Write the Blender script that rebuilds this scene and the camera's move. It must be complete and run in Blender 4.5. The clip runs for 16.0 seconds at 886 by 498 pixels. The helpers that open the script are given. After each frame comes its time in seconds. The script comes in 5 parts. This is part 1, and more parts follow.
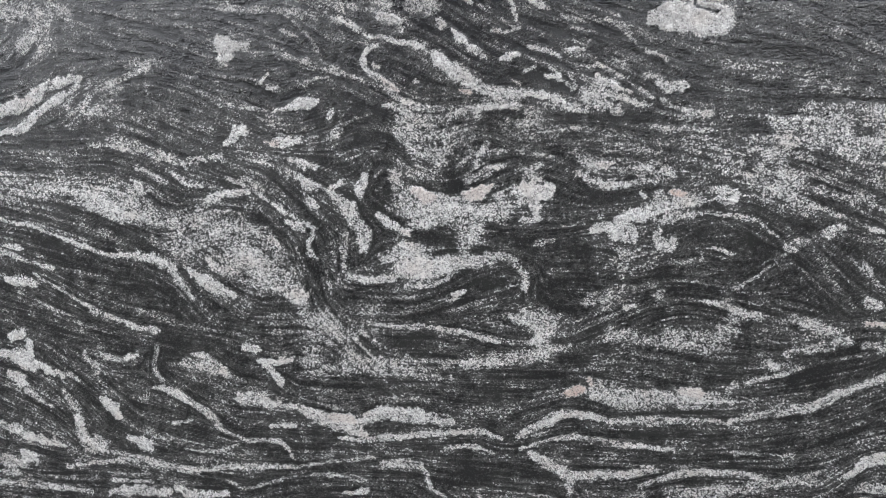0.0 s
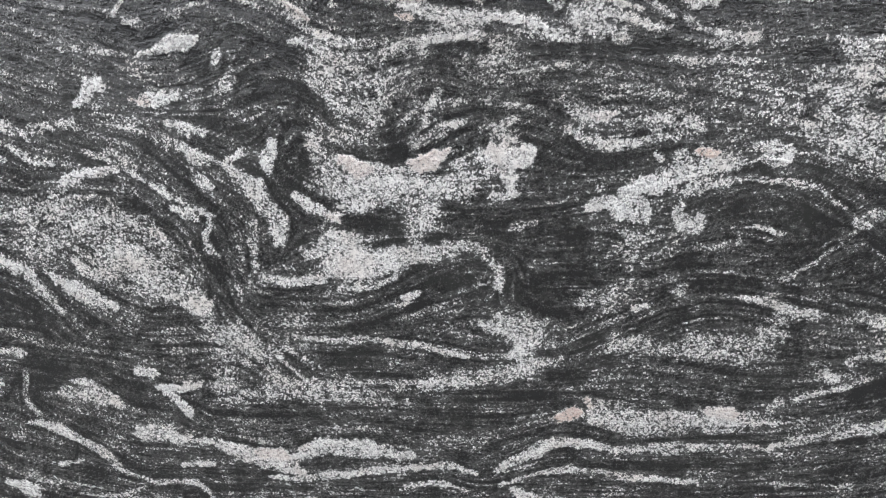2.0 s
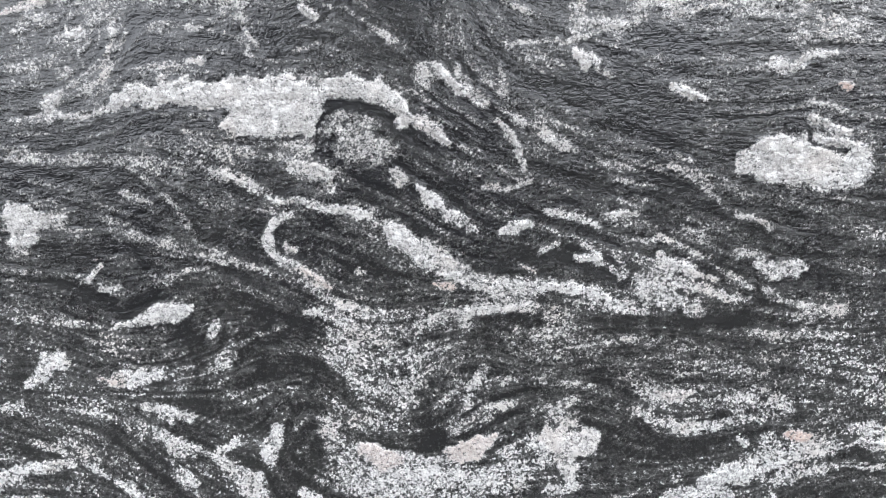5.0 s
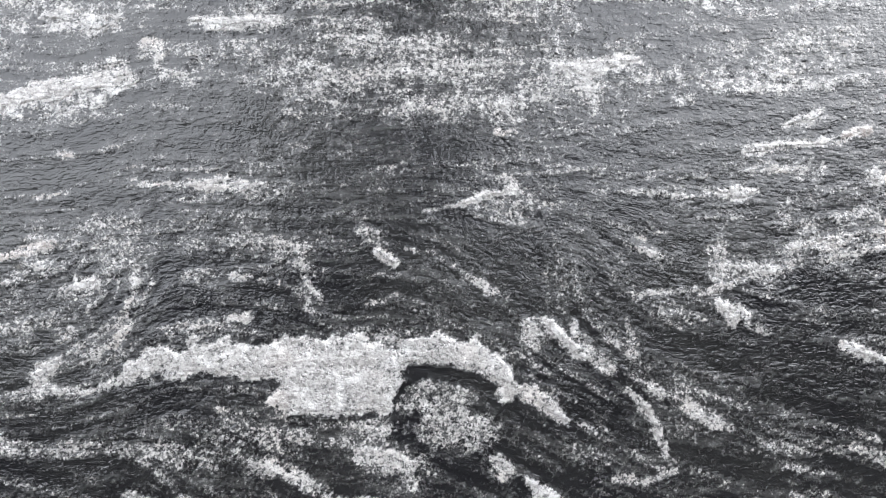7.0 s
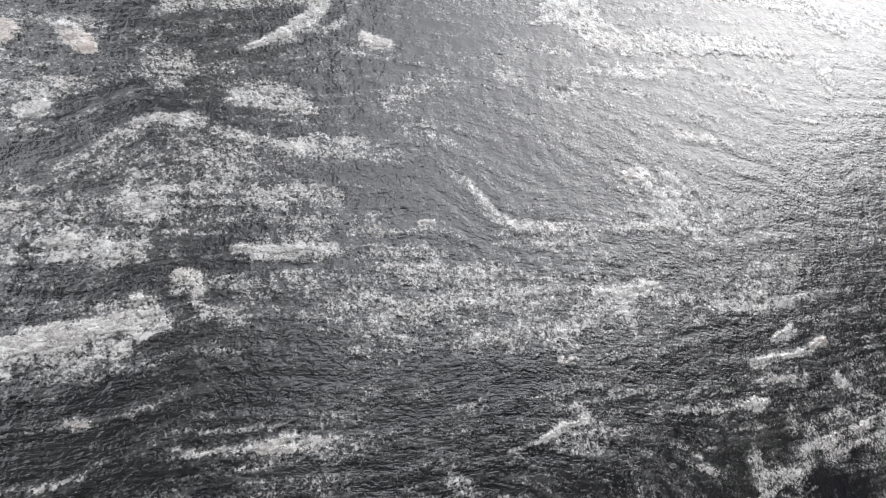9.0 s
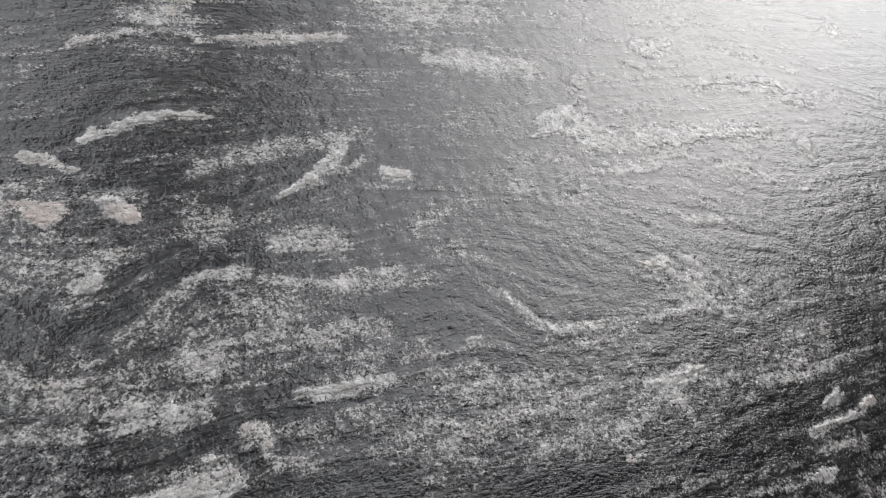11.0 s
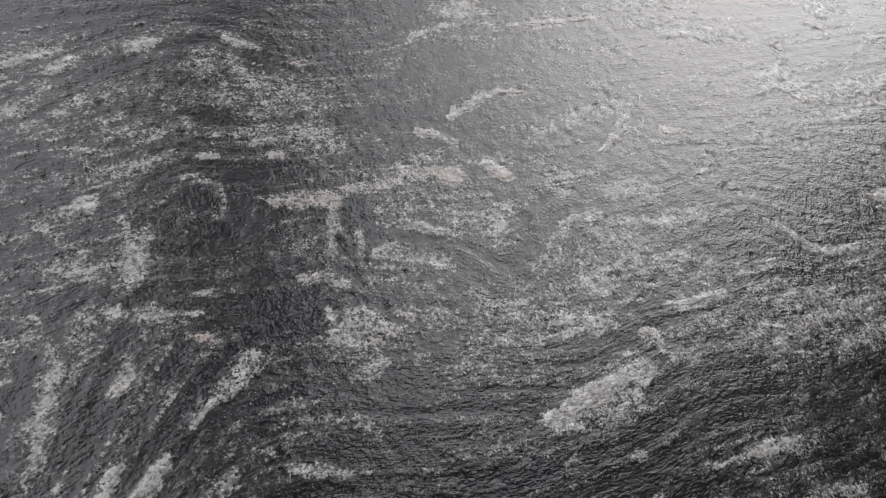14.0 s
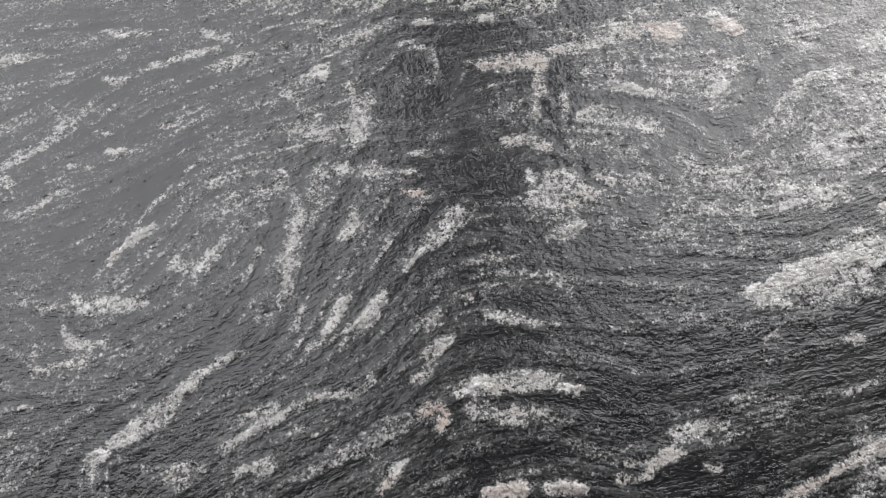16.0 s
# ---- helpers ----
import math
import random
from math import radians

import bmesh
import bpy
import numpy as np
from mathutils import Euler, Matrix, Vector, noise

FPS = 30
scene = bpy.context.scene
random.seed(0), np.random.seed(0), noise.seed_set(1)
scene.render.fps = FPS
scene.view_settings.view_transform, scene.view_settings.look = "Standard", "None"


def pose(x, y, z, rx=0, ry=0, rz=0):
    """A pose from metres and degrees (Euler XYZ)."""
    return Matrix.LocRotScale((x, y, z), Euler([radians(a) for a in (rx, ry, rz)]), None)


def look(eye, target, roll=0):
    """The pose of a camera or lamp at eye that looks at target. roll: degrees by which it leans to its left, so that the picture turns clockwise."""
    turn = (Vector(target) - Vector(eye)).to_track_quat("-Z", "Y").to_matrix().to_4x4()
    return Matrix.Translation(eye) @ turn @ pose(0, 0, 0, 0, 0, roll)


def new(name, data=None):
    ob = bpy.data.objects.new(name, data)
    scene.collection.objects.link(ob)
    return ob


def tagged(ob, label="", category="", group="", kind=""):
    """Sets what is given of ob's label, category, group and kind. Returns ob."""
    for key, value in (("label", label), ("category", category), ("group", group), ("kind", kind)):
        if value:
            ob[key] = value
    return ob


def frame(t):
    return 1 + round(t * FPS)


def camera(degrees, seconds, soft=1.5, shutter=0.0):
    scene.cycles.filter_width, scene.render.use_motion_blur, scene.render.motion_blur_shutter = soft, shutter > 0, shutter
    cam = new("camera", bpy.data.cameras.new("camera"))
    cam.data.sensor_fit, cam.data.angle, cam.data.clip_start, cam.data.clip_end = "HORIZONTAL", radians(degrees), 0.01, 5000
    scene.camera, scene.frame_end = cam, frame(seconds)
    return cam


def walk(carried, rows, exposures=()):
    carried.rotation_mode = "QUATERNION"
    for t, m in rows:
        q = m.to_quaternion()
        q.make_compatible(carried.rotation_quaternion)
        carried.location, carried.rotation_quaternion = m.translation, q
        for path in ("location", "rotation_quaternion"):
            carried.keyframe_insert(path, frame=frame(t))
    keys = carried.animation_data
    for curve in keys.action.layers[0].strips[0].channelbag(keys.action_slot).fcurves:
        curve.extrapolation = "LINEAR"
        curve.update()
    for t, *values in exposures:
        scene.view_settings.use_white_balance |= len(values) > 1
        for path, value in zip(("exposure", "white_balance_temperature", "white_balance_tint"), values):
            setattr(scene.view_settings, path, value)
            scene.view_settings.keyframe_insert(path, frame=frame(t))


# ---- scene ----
cam = camera(66.7, 16.0, soft=1.1, shutter=0.0)
# the slab leans back by LEAN_BACK; its own axes: u right, v up along the face, w out of the face
METRES, LEAN_BACK = 1.3, 8.0
TURN, TILT = 7.945, -10.629 - LEAN_BACK
FACE = Vector((0.0, 0.0, 1.43))          # the face's middle
ORIGIN = Vector((-0.023340, 0.667604, 0.342534))
WORLD = Matrix.Translation(FACE) @ pose(0, 0, 0, TILT) @ pose(0, 0, 0, 0, 0, TURN) @ Matrix.Translation(-METRES * ORIGIN)
ROWS = [
    (0.0, 0.0, 0.0, 0.0, -0.0, -0.0, 0.0),
    (0.5, -0.0105, 0.0635, 0.0096, -3.42, -3.18, 1.45),
    (1.0, 0.0058, 0.1342, 0.0348, -2.66, -5.73, 2.32),
    (1.5, 0.0255, 0.1692, 0.0464, -1.9, -7.13, 2.05),
    (2.0, 0.038, 0.1953, 0.0526, -1.01, -6.73, 2.35),
    (2.5, 0.0522, 0.2275, 0.0627, -0.5, -6.64, 2.02),
    (3.0, 0.066, 0.2401, 0.0774, 0.99, -4.49, 1.97),
    (5.5, -0.0365, 0.3057, 0.1755, -7.19, 8.45, 3.45),
    (6.0, -0.0342, 0.3345, 0.2029, -6.34, 12.54, 3.81),
    (6.5, -0.0331, 0.3506, 0.2109, -5.5, 16.24, 3.63),
    (7.0, -0.0774, 0.3683, 0.2273, -8.51, 18.79, 4.25),
    (7.5, -0.1296, 0.3867, 0.2524, -14.4, 21.66, 6.75),
    (8.0, -0.1702, 0.4074, 0.2718, -20.65, 24.82, 9.4),
    (8.5, -0.2051, 0.4167, 0.2855, -25.54, 27.16, 12.14),
    (9.0, -0.2177, 0.4153, 0.2931, -27.65, 28.99, 15.2),
    (11.5, -0.2722, 0.4266, 0.3059, -23.82, 39.93, 23.7),
    (12.0, -0.3097, 0.4343, 0.3084, -25.24, 39.12, 24.56),
    (12.5, -0.3404, 0.4359, 0.3094, -25.6, 39.05, 25.67),
    (13.0, -0.3787, 0.4405, 0.3136, -25.55, 39.02, 26.19),
    (13.5, -0.4152, 0.443, 0.3153, -24.3, 39.09, 25.92),
    (14.0, -0.436, 0.4467, 0.3185, -20.9, 38.42, 24.68),
    (14.5, -0.4317, 0.4458, 0.3245, -15.63, 37.69, 22.11),
    (15.0, -0.4157, 0.4419, 0.321, -10.04, 36.57, 19.16),
    (15.5, -0.4077, 0.4377, 0.3114, -6.78, 34.21, 15.08),
    (16.0, -0.4228, 0.4351, 0.3057, -4.8, 31.96, 11.44),
]
walk(cam, [(t, WORLD @ pose(METRES * x, METRES * y, METRES * z, 90 + pitch, roll, yaw)) for t, x, y, z, yaw, pitch, roll in ROWS],
     exposures=[(t, stops + 1.4, kelvin, 10.0) for t, stops, kelvin in (
         (0.0, -0.06, 6300), (0.6, 0.2, 6300), (1.0, 0.1, 6320), (2.5, 0.08, 6340), (5.5, 0.34, 6180), (6.5, 0.32, 6200), (7.5, 0.28, 6240), (8.0, 0.08, 6270), (8.5, -0.12, 6300), (9.0, -0.18, 6340), (11.5, -0.82, 6450), (12.5, -0.9, 6450), (14.5, -0.95, 6450), (15.5, -0.4, 6500), (16.0, -0.36, 6500))])

# ---- light ----
SUN_DIR = Vector((0.72, -0.35, 0.60)).normalized()
world = bpy.data.worlds.new("sky")
scene.world = world
world.use_nodes = True
wn = world.node_tree.nodes
sky = wn.new("ShaderNodeTexSky")
sky.sky_type, sky.sun_disc = "NISHITA", False
sky.sun_elevation = math.asin(SUN_DIR.z)
sky.sun_rotation = math.atan2(SUN_DIR.x, SUN_DIR.y)
sky.dust_density, sky.air_density = 2.0, 1.0
pale_sky = wn.new("ShaderNodeHueSaturation")
pale_sky.inputs["Saturation"].default_value = 0.35
world.node_tree.links.new(sky.outputs[0], pale_sky.inputs["Color"])
cloud_cover = wn.new("ShaderNodeMix")      # thin even cloud over the clear sky
cloud_cover.data_type = "RGBA"
cloud_cover.inputs[0].default_value = 0.65
cloud_cover.inputs[7].default_value = (8.0, 8.0, 8.1, 1)
world.node_tree.links.new(pale_sky.outputs[0], cloud_cover.inputs[6])
world.node_tree.links.new(cloud_cover.outputs[2], wn["Background"].inputs["Color"])
wn["Background"].inputs["Strength"].default_value = 0.15
sun = new("sun", bpy.data.lights.new("sun", "SUN"))
sun.data.energy, sun.data.angle, sun.data.color = 0.16, radians(30), (1.0, 0.98, 0.96)
sun.matrix_world = look(SUN_DIR * 20, (0, 0, 0))


# ---- materials ----
class Nodes:
    """Short hand for building one node material."""

    def __init__(self, name):
        self.mat = bpy.data.materials.new(name)
        self.mat.use_nodes = True
        self.tree = self.mat.node_tree
        self.shader = self.tree.nodes["Principled BSDF"]

    def put(self, where, value):
        if isinstance(value, bpy.types.NodeSocket):
            self.tree.links.new(value, where)
        elif isinstance(value, tuple) and len(value) == 3 and where.type == "RGBA":
            where.default_value = (*value, 1)
        else:
            where.default_value = value

    def node(self, kind, out=0, **inputs):
        n = self.tree.nodes.new(kind)
        for key, value in inputs.items():
            self.put(n.inputs[key], value)
        return n.outputs[out]

    def math(self, op, a, b=0.0, clamp=False):
        n = self.tree.nodes.new("ShaderNodeMath")
        n.operation, n.use_clamp = op, clamp
        self.put(n.inputs[0], a)
        self.put(n.inputs[1], b)
        return n.outputs[0]

    def attr(self, name, vector=False):
        n = self.tree.nodes.new("ShaderNodeAttribute")
        n.attribute_name = name
        return n.outputs["Vector" if vector else "Fac"]

    def stretch(self, vector, x, y, z=1.0):
        n = self.tree.nodes.new("ShaderNodeVectorMath")
        n.operation = "MULTIPLY"
        self.put(n.inputs[0], vector)
        n.inputs[1].default_value = (x, y, z)
        return n.outputs[0]

    def drift(self, flow, x, y, place, share):
        """Coordinates that run with the foliation, never quite still."""
        n = self.tree.nodes.new("ShaderNodeVectorMath")
        self.put(n.inputs[0], self.stretch(flow, x, y))
        self.put(n.inputs[1], self.stretch(place, share, share, share))
        return n.outputs[0]

    def noise(self, vector, scale, detail=3.0, rough=0.55, distort=0.0):
        return self.node("ShaderNodeTexNoise", Vector=vector, Scale=scale, Detail=detail, Roughness=rough, Distortion=distort)

    def cells(self, vector, scale):
        """One random number for each crystal."""
        colour = self.node("ShaderNodeTexVoronoi", 1, Vector=vector, Scale=scale)
        n = self.tree.nodes.new("ShaderNodeSeparateColor")
        self.tree.links.new(colour, n.inputs[0])
        return n.outputs

    def ramp(self, fac, lo, hi, a=0.0, b=1.0):
        n = self.tree.nodes.new("ShaderNodeMapRange")
        n.interpolation_type = "SMOOTHSTEP"
        for key, value in zip(("Value", "From Min", "From Max", "To Min", "To Max"), (fac, lo, hi, a, b)):
            self.put(n.inputs[key], value)
        return n.outputs[0]

    def mix(self, fac, a, b):
        n = self.tree.nodes.new("ShaderNodeMix")
        n.data_type = "RGBA"
        self.put(n.inputs[0], fac)
        self.put(n.inputs[6], a)
        self.put(n.inputs[7], b)
        return n.outputs[2]

    def bump(self, height, distance, strength=1.0, normal=None):
        n = self.tree.nodes.new("ShaderNodeBump")
        self.put(n.inputs["Height"], height)
        n.inputs["Distance"].default_value = distance
        self.put(n.inputs["Strength"], strength)
        if normal is not None:
            self.put(n.inputs["Normal"], normal)
        return n.outputs[0]

    def done(self, colour, rough, normal=None, specular=0.5):
        self.put(self.shader.inputs["Base Color"], colour)
        self.put(self.shader.inputs["Roughness"], rough)
        self.put(self.shader.inputs["Specular IOR Level"], specular)
        if normal is not None:
            self.put(self.shader.inputs["Normal"], normal)
        return self.mat


def minerals(k, place, flow, pale, pink, coarse_lit):
    """Dark mica-rich matrix and pale feldspar crystals, mixed crystal by crystal."""
    grain = k.cells(place, GRAIN)
    small = k.cells(place, GRAIN * 2.1)
    clump = k.noise(place, 170.0, 4.0, 0.62, 0.4)
    salt = k.noise(place, 420.0, 1.5, 0.6)
    thread = k.noise(k.drift(flow, 0.16, 0.9, place, 0.2), 430.0, 3.0, 0.6)
    lamina = k.noise(k.drift(flow, 0.07, 0.9, place, 0.08), 150.0, 4.0, 0.68)
    ragged = k.math("MULTIPLY", k.math("SUBTRACT", grain[0], 0.5), k.ramp(coarse_lit, 0.0, 1.0, 0.38, 0.85))
    ragged = k.math("ADD", ragged, k.math("MULTIPLY", k.math("SUBTRACT", small[0], 0.5), 0.5))
    ragged = k.math("ADD", ragged, k.math("MULTIPLY", k.math("SUBTRACT", salt, 0.5), 1.1))
    ragged = k.math("ADD", ragged, k.math("MULTIPLY", k.math("SUBTRACT", clump, 0.5), 0.85))
    ragged = k.math("ADD", ragged, k.math("MULTIPLY", k.math("SUBTRACT", thread, 0.5), 0.45))
    ragged = k.math("ADD", ragged, k.math("MULTIPLY", k.math("SUBTRACT", lamina, 0.5), 0.3))
    level = k.math("ADD", pale, k.math("MULTIPLY", ragged, k.ramp(pale, 0.10, 0.42, 0.42, 1.0)))
    greyish = k.ramp(level, k.ramp(coarse_lit, 0.0, 1.0, 0.18, 0.10), 0.56)
    fac = k.ramp(level, k.ramp(coarse_lit, 0.0, 1.0, 0.36, 0.40), k.ramp(coarse_lit, 0.0, 1.0, 0.80, 0.60))
    # pale crystals: white plagioclase, grey quartz, here and there pink feldspar
    white = k.mix(k.ramp(grain[1], 0.35, 1.0), (0.90, 0.89, 0.87), (0.60, 0.595, 0.585))
    white = k.mix(k.ramp(small[1], 0.72, 0.95), white, (0.22, 0.218, 0.214))
    mica = k.math("MULTIPLY", k.ramp(k.noise(place, 400.0, 1.5, 0.6), 0.57, 0.62), k.ramp(coarse_lit, 0.0, 1.0, 0.7, 0.6))
    # dark flecks; their colour also stands in for shade inside the small pits
    shaded_flecks = k.ramp(k.noise(k.drift(flow, 0.4, 0.9, place, 0.3), 230.0, 3.0, 0.6), 0.57, 0.63)
    shaded_flecks = k.math("MULTIPLY", shaded_flecks, k.ramp(coarse_lit, 0.0, 1.0, 0.9, 0.2))
    shaded_flecks = k.math("MULTIPLY", shaded_flecks, k.ramp(pale, 0.45, 0.85, 1.0, 0.6))
    white = k.mix(mica, white, (0.06, 0.06, 0.062))
    white = k.mix(shaded_flecks, white, (0.045, 0.045, 0.047))
    quartz = k.noise(place, 70.0, 4.0, 0.6)
    white = k.mix(k.ramp(quartz, 0.46, 0.66, 0.0, 0.3), white, (0.38, 0.378, 0.372))
    # whites greyed towards the top: dimmer oblique light put into the colour
    white = k.mix(k.ramp(coarse_lit, 0.0, 1.0, 0.56, 0.0), white, (0.38, 0.355, 0.332))
    core = k.ramp(k.noise(place, 95.0, 3.0, 0.55), 0.52, 0.64, 0.0, 0.7)
    white = k.mix(k.math("MULTIPLY", core, k.ramp(pale, 0.5, 0.75)), white, (0.88, 0.865, 0.84))
    cloud = k.noise(place, 24.0, 4.0)
    white = k.mix(k.ramp(cloud, 0.5, 0.7, 0.0, 0.45), white, (0.60, 0.54, 0.49))
    white = k.mix(k.math("MULTIPLY", pink, k.ramp(grain[2], 0.1, 0.8, 0.6, 1.0)), white, (0.60, 0.41, 0.33))
    tone = k.noise(place, 9.0, 4.0)
    dark = k.mix(k.ramp(tone, 0.35, 0.65), (0.008, 0.008, 0.010), (0.021, 0.021, 0.0205))
    dark = k.mix(k.ramp(coarse_lit, 0.0, 1.0, 0.0, 0.55), dark, (0.040, 0.040, 0.038))
    dark = k.mix(k.math("MULTIPLY", k.ramp(lamina, 0.47, 0.66, 0.0, k.ramp(coarse_lit, 0.0, 1.0, 0.5, 0.65)), k.ramp(pale, 0.06, 0.16)), dark, (0.085, 0.085, 0.083))
    dark = k.mix(k.math("MULTIPLY", k.ramp(thread, 0.50, 0.68, 0.0, k.ramp(coarse_lit, 0.0, 1.0, 0.45, 0.9)), k.ramp(pale, 0.07, 0.17)), dark, (0.105, 0.105, 0.103))
    # grey dust of small feldspars, thicker towards the veins
    dust = k.ramp(k.math("ADD", small[2], k.math("MULTIPLY", pale, 0.9)), 1.0, 1.2, 0.0, k.ramp(coarse_lit, 0.0, 1.0, 0.4, 0.75))
    dark = k.mix(dust, dark, (0.20, 0.198, 0.193))
    grey = k.mix(k.ramp(small[1], 0.2, 0.9), (0.10, 0.10, 0.099), (0.30, 0.297, 0.29))
    dark = k.mix(k.math("MULTIPLY", greyish, k.ramp(coarse_lit, 0.0, 1.0, 0.85, 0.7)), dark, grey)
    return k.mix(fac, dark, white), fac, grain, small, thread, lamina, salt, shaded_flecks


GRAIN = 510.0


def stone_material():
    k = Nodes("leathered gneiss")
    place = k.node("ShaderNodeTexCoord", 3)
    flow = k.attr("flow", True)
    coarse_lit = k.attr("coarse_lit")
    colour, fac, grain, small, thread, lamina, salt, shaded_flecks = minerals(k, place, flow, k.attr("pale"), k.attr("pink"), coarse_lit)
    leather = k.noise(place, 400.0, 2.0, 0.5)
    swell = k.noise(place, 75.0, 2.0, 0.5)
    pits = k.ramp(k.noise(place, 210.0, 3.0, 0.6), 0.27, 0.40)
    wear = k.noise(place, 14.0, 3.0)
    rough = k.math("ADD", k.ramp(wear, 0.3, 0.7, 0.11, 0.17), k.math("MULTIPLY", fac, 0.14))
    rough = k.math("ADD", rough, k.math("MULTIPLY", k.math("SUBTRACT", small[1], 0.5), 0.08))
    normal = k.bump(swell, 0.0012, 0.5)
    normal = k.bump(leather, 0.0007, 0.45, normal)
    normal = k.bump(pits, 0.0006, k.ramp(fac, 0.0, 0.6, 0.2, 0.9), normal)
    # sinks the same flecks whose pit shade is painted dark
    sunk = k.math("MULTIPLY", shaded_flecks, k.ramp(k.attr("pale"), 0.2, 0.4))
    normal = k.bump(k.math("SUBTRACT", 1.0, sunk), 0.0007, 0.8, normal)
    normal = k.bump(k.math("ADD", thread, k.math("MULTIPLY", lamina, 0.8)), 0.0007, k.ramp(coarse_lit, 0.0, 1.0, 0.55, 0.7), normal)
    normal = k.bump(k.math("ADD", salt, k.math("MULTIPLY", grain[2], 0.25)), 0.0007, k.ramp(fac, 0.1, 0.6, 0.25, 0.7), normal)
    return k.done(colour, rough, normal, 1.0)


def plain_material(name, a, b, scale, rough):
    k = Nodes(name)
    place = k.node("ShaderNodeTexCoord", 3)
    big, fine = k.noise(place, scale, 5.0), k.noise(place, scale * 30, 3.0)
    colour = k.mix(k.ramp(big, 0.3, 0.7), a, b)
    colour = k.mix(k.ramp(fine, 0.5, 0.8, 0.0, 0.4), colour, tuple(0.6 * v for v in a))
    return k.done(colour, rough, k.bump(fine, 0.002, 0.5))


STONE = stone_material()
SAWN = plain_material("sawn stone", (0.10, 0.10, 0.10), (0.2, 0.2, 0.2), 6.0, 0.6)
CONCRETE = plain_material("worn asphalt", (0.05, 0.05, 0.05), (0.075, 0.074, 0.072), 1.2, 0.85)
RENDERED = plain_material("dark rendered wall", (0.03, 0.03, 0.032), (0.05, 0.049, 0.048), 0.8, 0.9)

# ---- pattern of the stone, in millimetres of u and v ----
VEINS = []


def vein(pale, *points, pink=0.0, soft=0.24, rag=1.0):
    """A band through the points (u, v, half width): pale 0 is the dark matrix, 1 pure feldspar."""
    VEINS.append((np.array(points, float) / 1000, pale, pink, soft, rag))


FOLIATION = []


def foliation(*points):
    """A line along which the dark minerals lie."""
    FOLIATION.append(np.array([(u, v, 10.0) for u, v in points]) / 1000)


vein(0.37, (458, -320, 42), (524, -300, 41.1), (584, -315, 40.7), soft=0.8)
vein(0.45, (471, -306, 17.4), (517, -289, 23.9), (584, -312, 27.1), soft=0.8)
vein(0.22, (172, -284, 22.2), (260, -301, 25.5), (367, -303, 24.9), soft=0.9)
vein(0.44, (-658, -347, 18.1), (-539, -370, 19.5), (-423, -393, 24.4), (-320, -435, 34.5), (-245, -478, 34.4), soft=0.9)
vein(0.36, (-19, -287, 31), (3, -326, 31.2), soft=0.9)
vein(0.40, (97, -260, 15), (187, -307, 13.4), (232, -345, 13.4), (291, -346, 13.2), soft=0.8)
vein(0.34, (-522, -250, 21.4), (-456, -220, 16.7), soft=0.8)
vein(0.44, (-538, -107, 12.4), (-513, -116, 9.9), soft=0.7)
vein(0.36, (-23, -278, 21.4), (0, -305, 25.7), (53, -282, 21.4), soft=0.9)
vein(0.28, (107, -299, 17.1), (170, -315, 17.1), (234, -311, 17.1), soft=0.9)
vein(0.40, (227, -19, 16.5), (289, -23, 20.7), (351, -31, 20.7), (379, -45, 20.7), soft=0.7)
vein(0.55, (20, 478, 37.5), (97, 491, 33.1), soft=0.8)
vein(0.50, (-174, 461, 23.2), (-210, 466, 11.1), soft=0.8)
vein(0.10, (-90, -277, 35.3), (-75, -301, 35.5), soft=0.5)
vein(0.10, (-615, -443, 18.4), (-489, -487, 25.4), (-403, -539, 10.8), soft=0.5)
vein(0.10, (436, -298, 12.6), (409, -297, 12.7), soft=0.5)
vein(0.45, (-609, -104, 20.9), (-567, -121, 25), (-589, -152, 12.7), soft=0.6)
vein(0.12, (-65, -26, 8.3), (-41, -32, 8.3), (-7, -34, 12.5), soft=0.6)
vein(0.10, (-250, -230, 8.5), (-208, -236, 7.7), (-146, -270, 10.7), (-102, -247, 9.4), soft=0.5)
vein(0.08, (79, -267, 5.1), (105, -271, 7.7), (126, -274, 6), soft=0.5)
vein(0.08, (223, -280, 6), (265, -278, 7.7), (312, -273, 6.8), soft=0.5)
vein(0.10, (-74, -275, 12.8), (-59, -293, 12.8), soft=0.5)
vein(0.10, (301, -229, 3.4), (318, -247, 5.1), (351, -254, 3.4), soft=0.5)
vein(0.75, (-641, -243, 7), (-602, -232, 8.7), (-553, -209, 6.8), (-507, -202, 5))
vein(0.75, (-617, -271, 4.4), (-566, -241, 5.2), (-532, -222, 4.3), (-508, -210, 2.5))
vein(0.5, (-505, -259, 2.6), (-502, -235, 4.2), (-464, -212, 4.2), (-400, -190, 4.9))
vein(0.55, (-434, -188, 4.1), (-399, -184, 3.3))
vein(0.73, (-646, -276, 3.5), (-613, -274, 7), (-592, -261, 3.5))
vein(0.4, (-465, -292, 3.4), (-430, -303, 4.3), (-379, -323, 3.4), (-336, -327, 2.5))
vein(0.5, (-395, -306, 3.4), (-371, -327, 2.5))
vein(0.5, (-473, -288, 2.6), (-421, -301, 5.1), (-379, -319, 4.2))
vein(0.55, (-510, -295, 1.7), (-448, -302, 3.4), (-379, -320, 3.4))
vein(0.65, (-434, -334, 2.6), (-408, -344, 4.3), (-390, -355, 3.4))
vein(0.69, (-443, -349, 1.7), (-428, -363, 6.9), (-419, -376, 4.3))
vein(0.62, (-513, -388, 7.1), (-478, -396, 12.4), (-451, -405, 7))
vein(0.85, (-290, -300, 4.1), (-268, -282, 9))
vein(0.69, (-223, -302, 3.3), (-202, -296, 4.9), (-181, -295, 5.6))
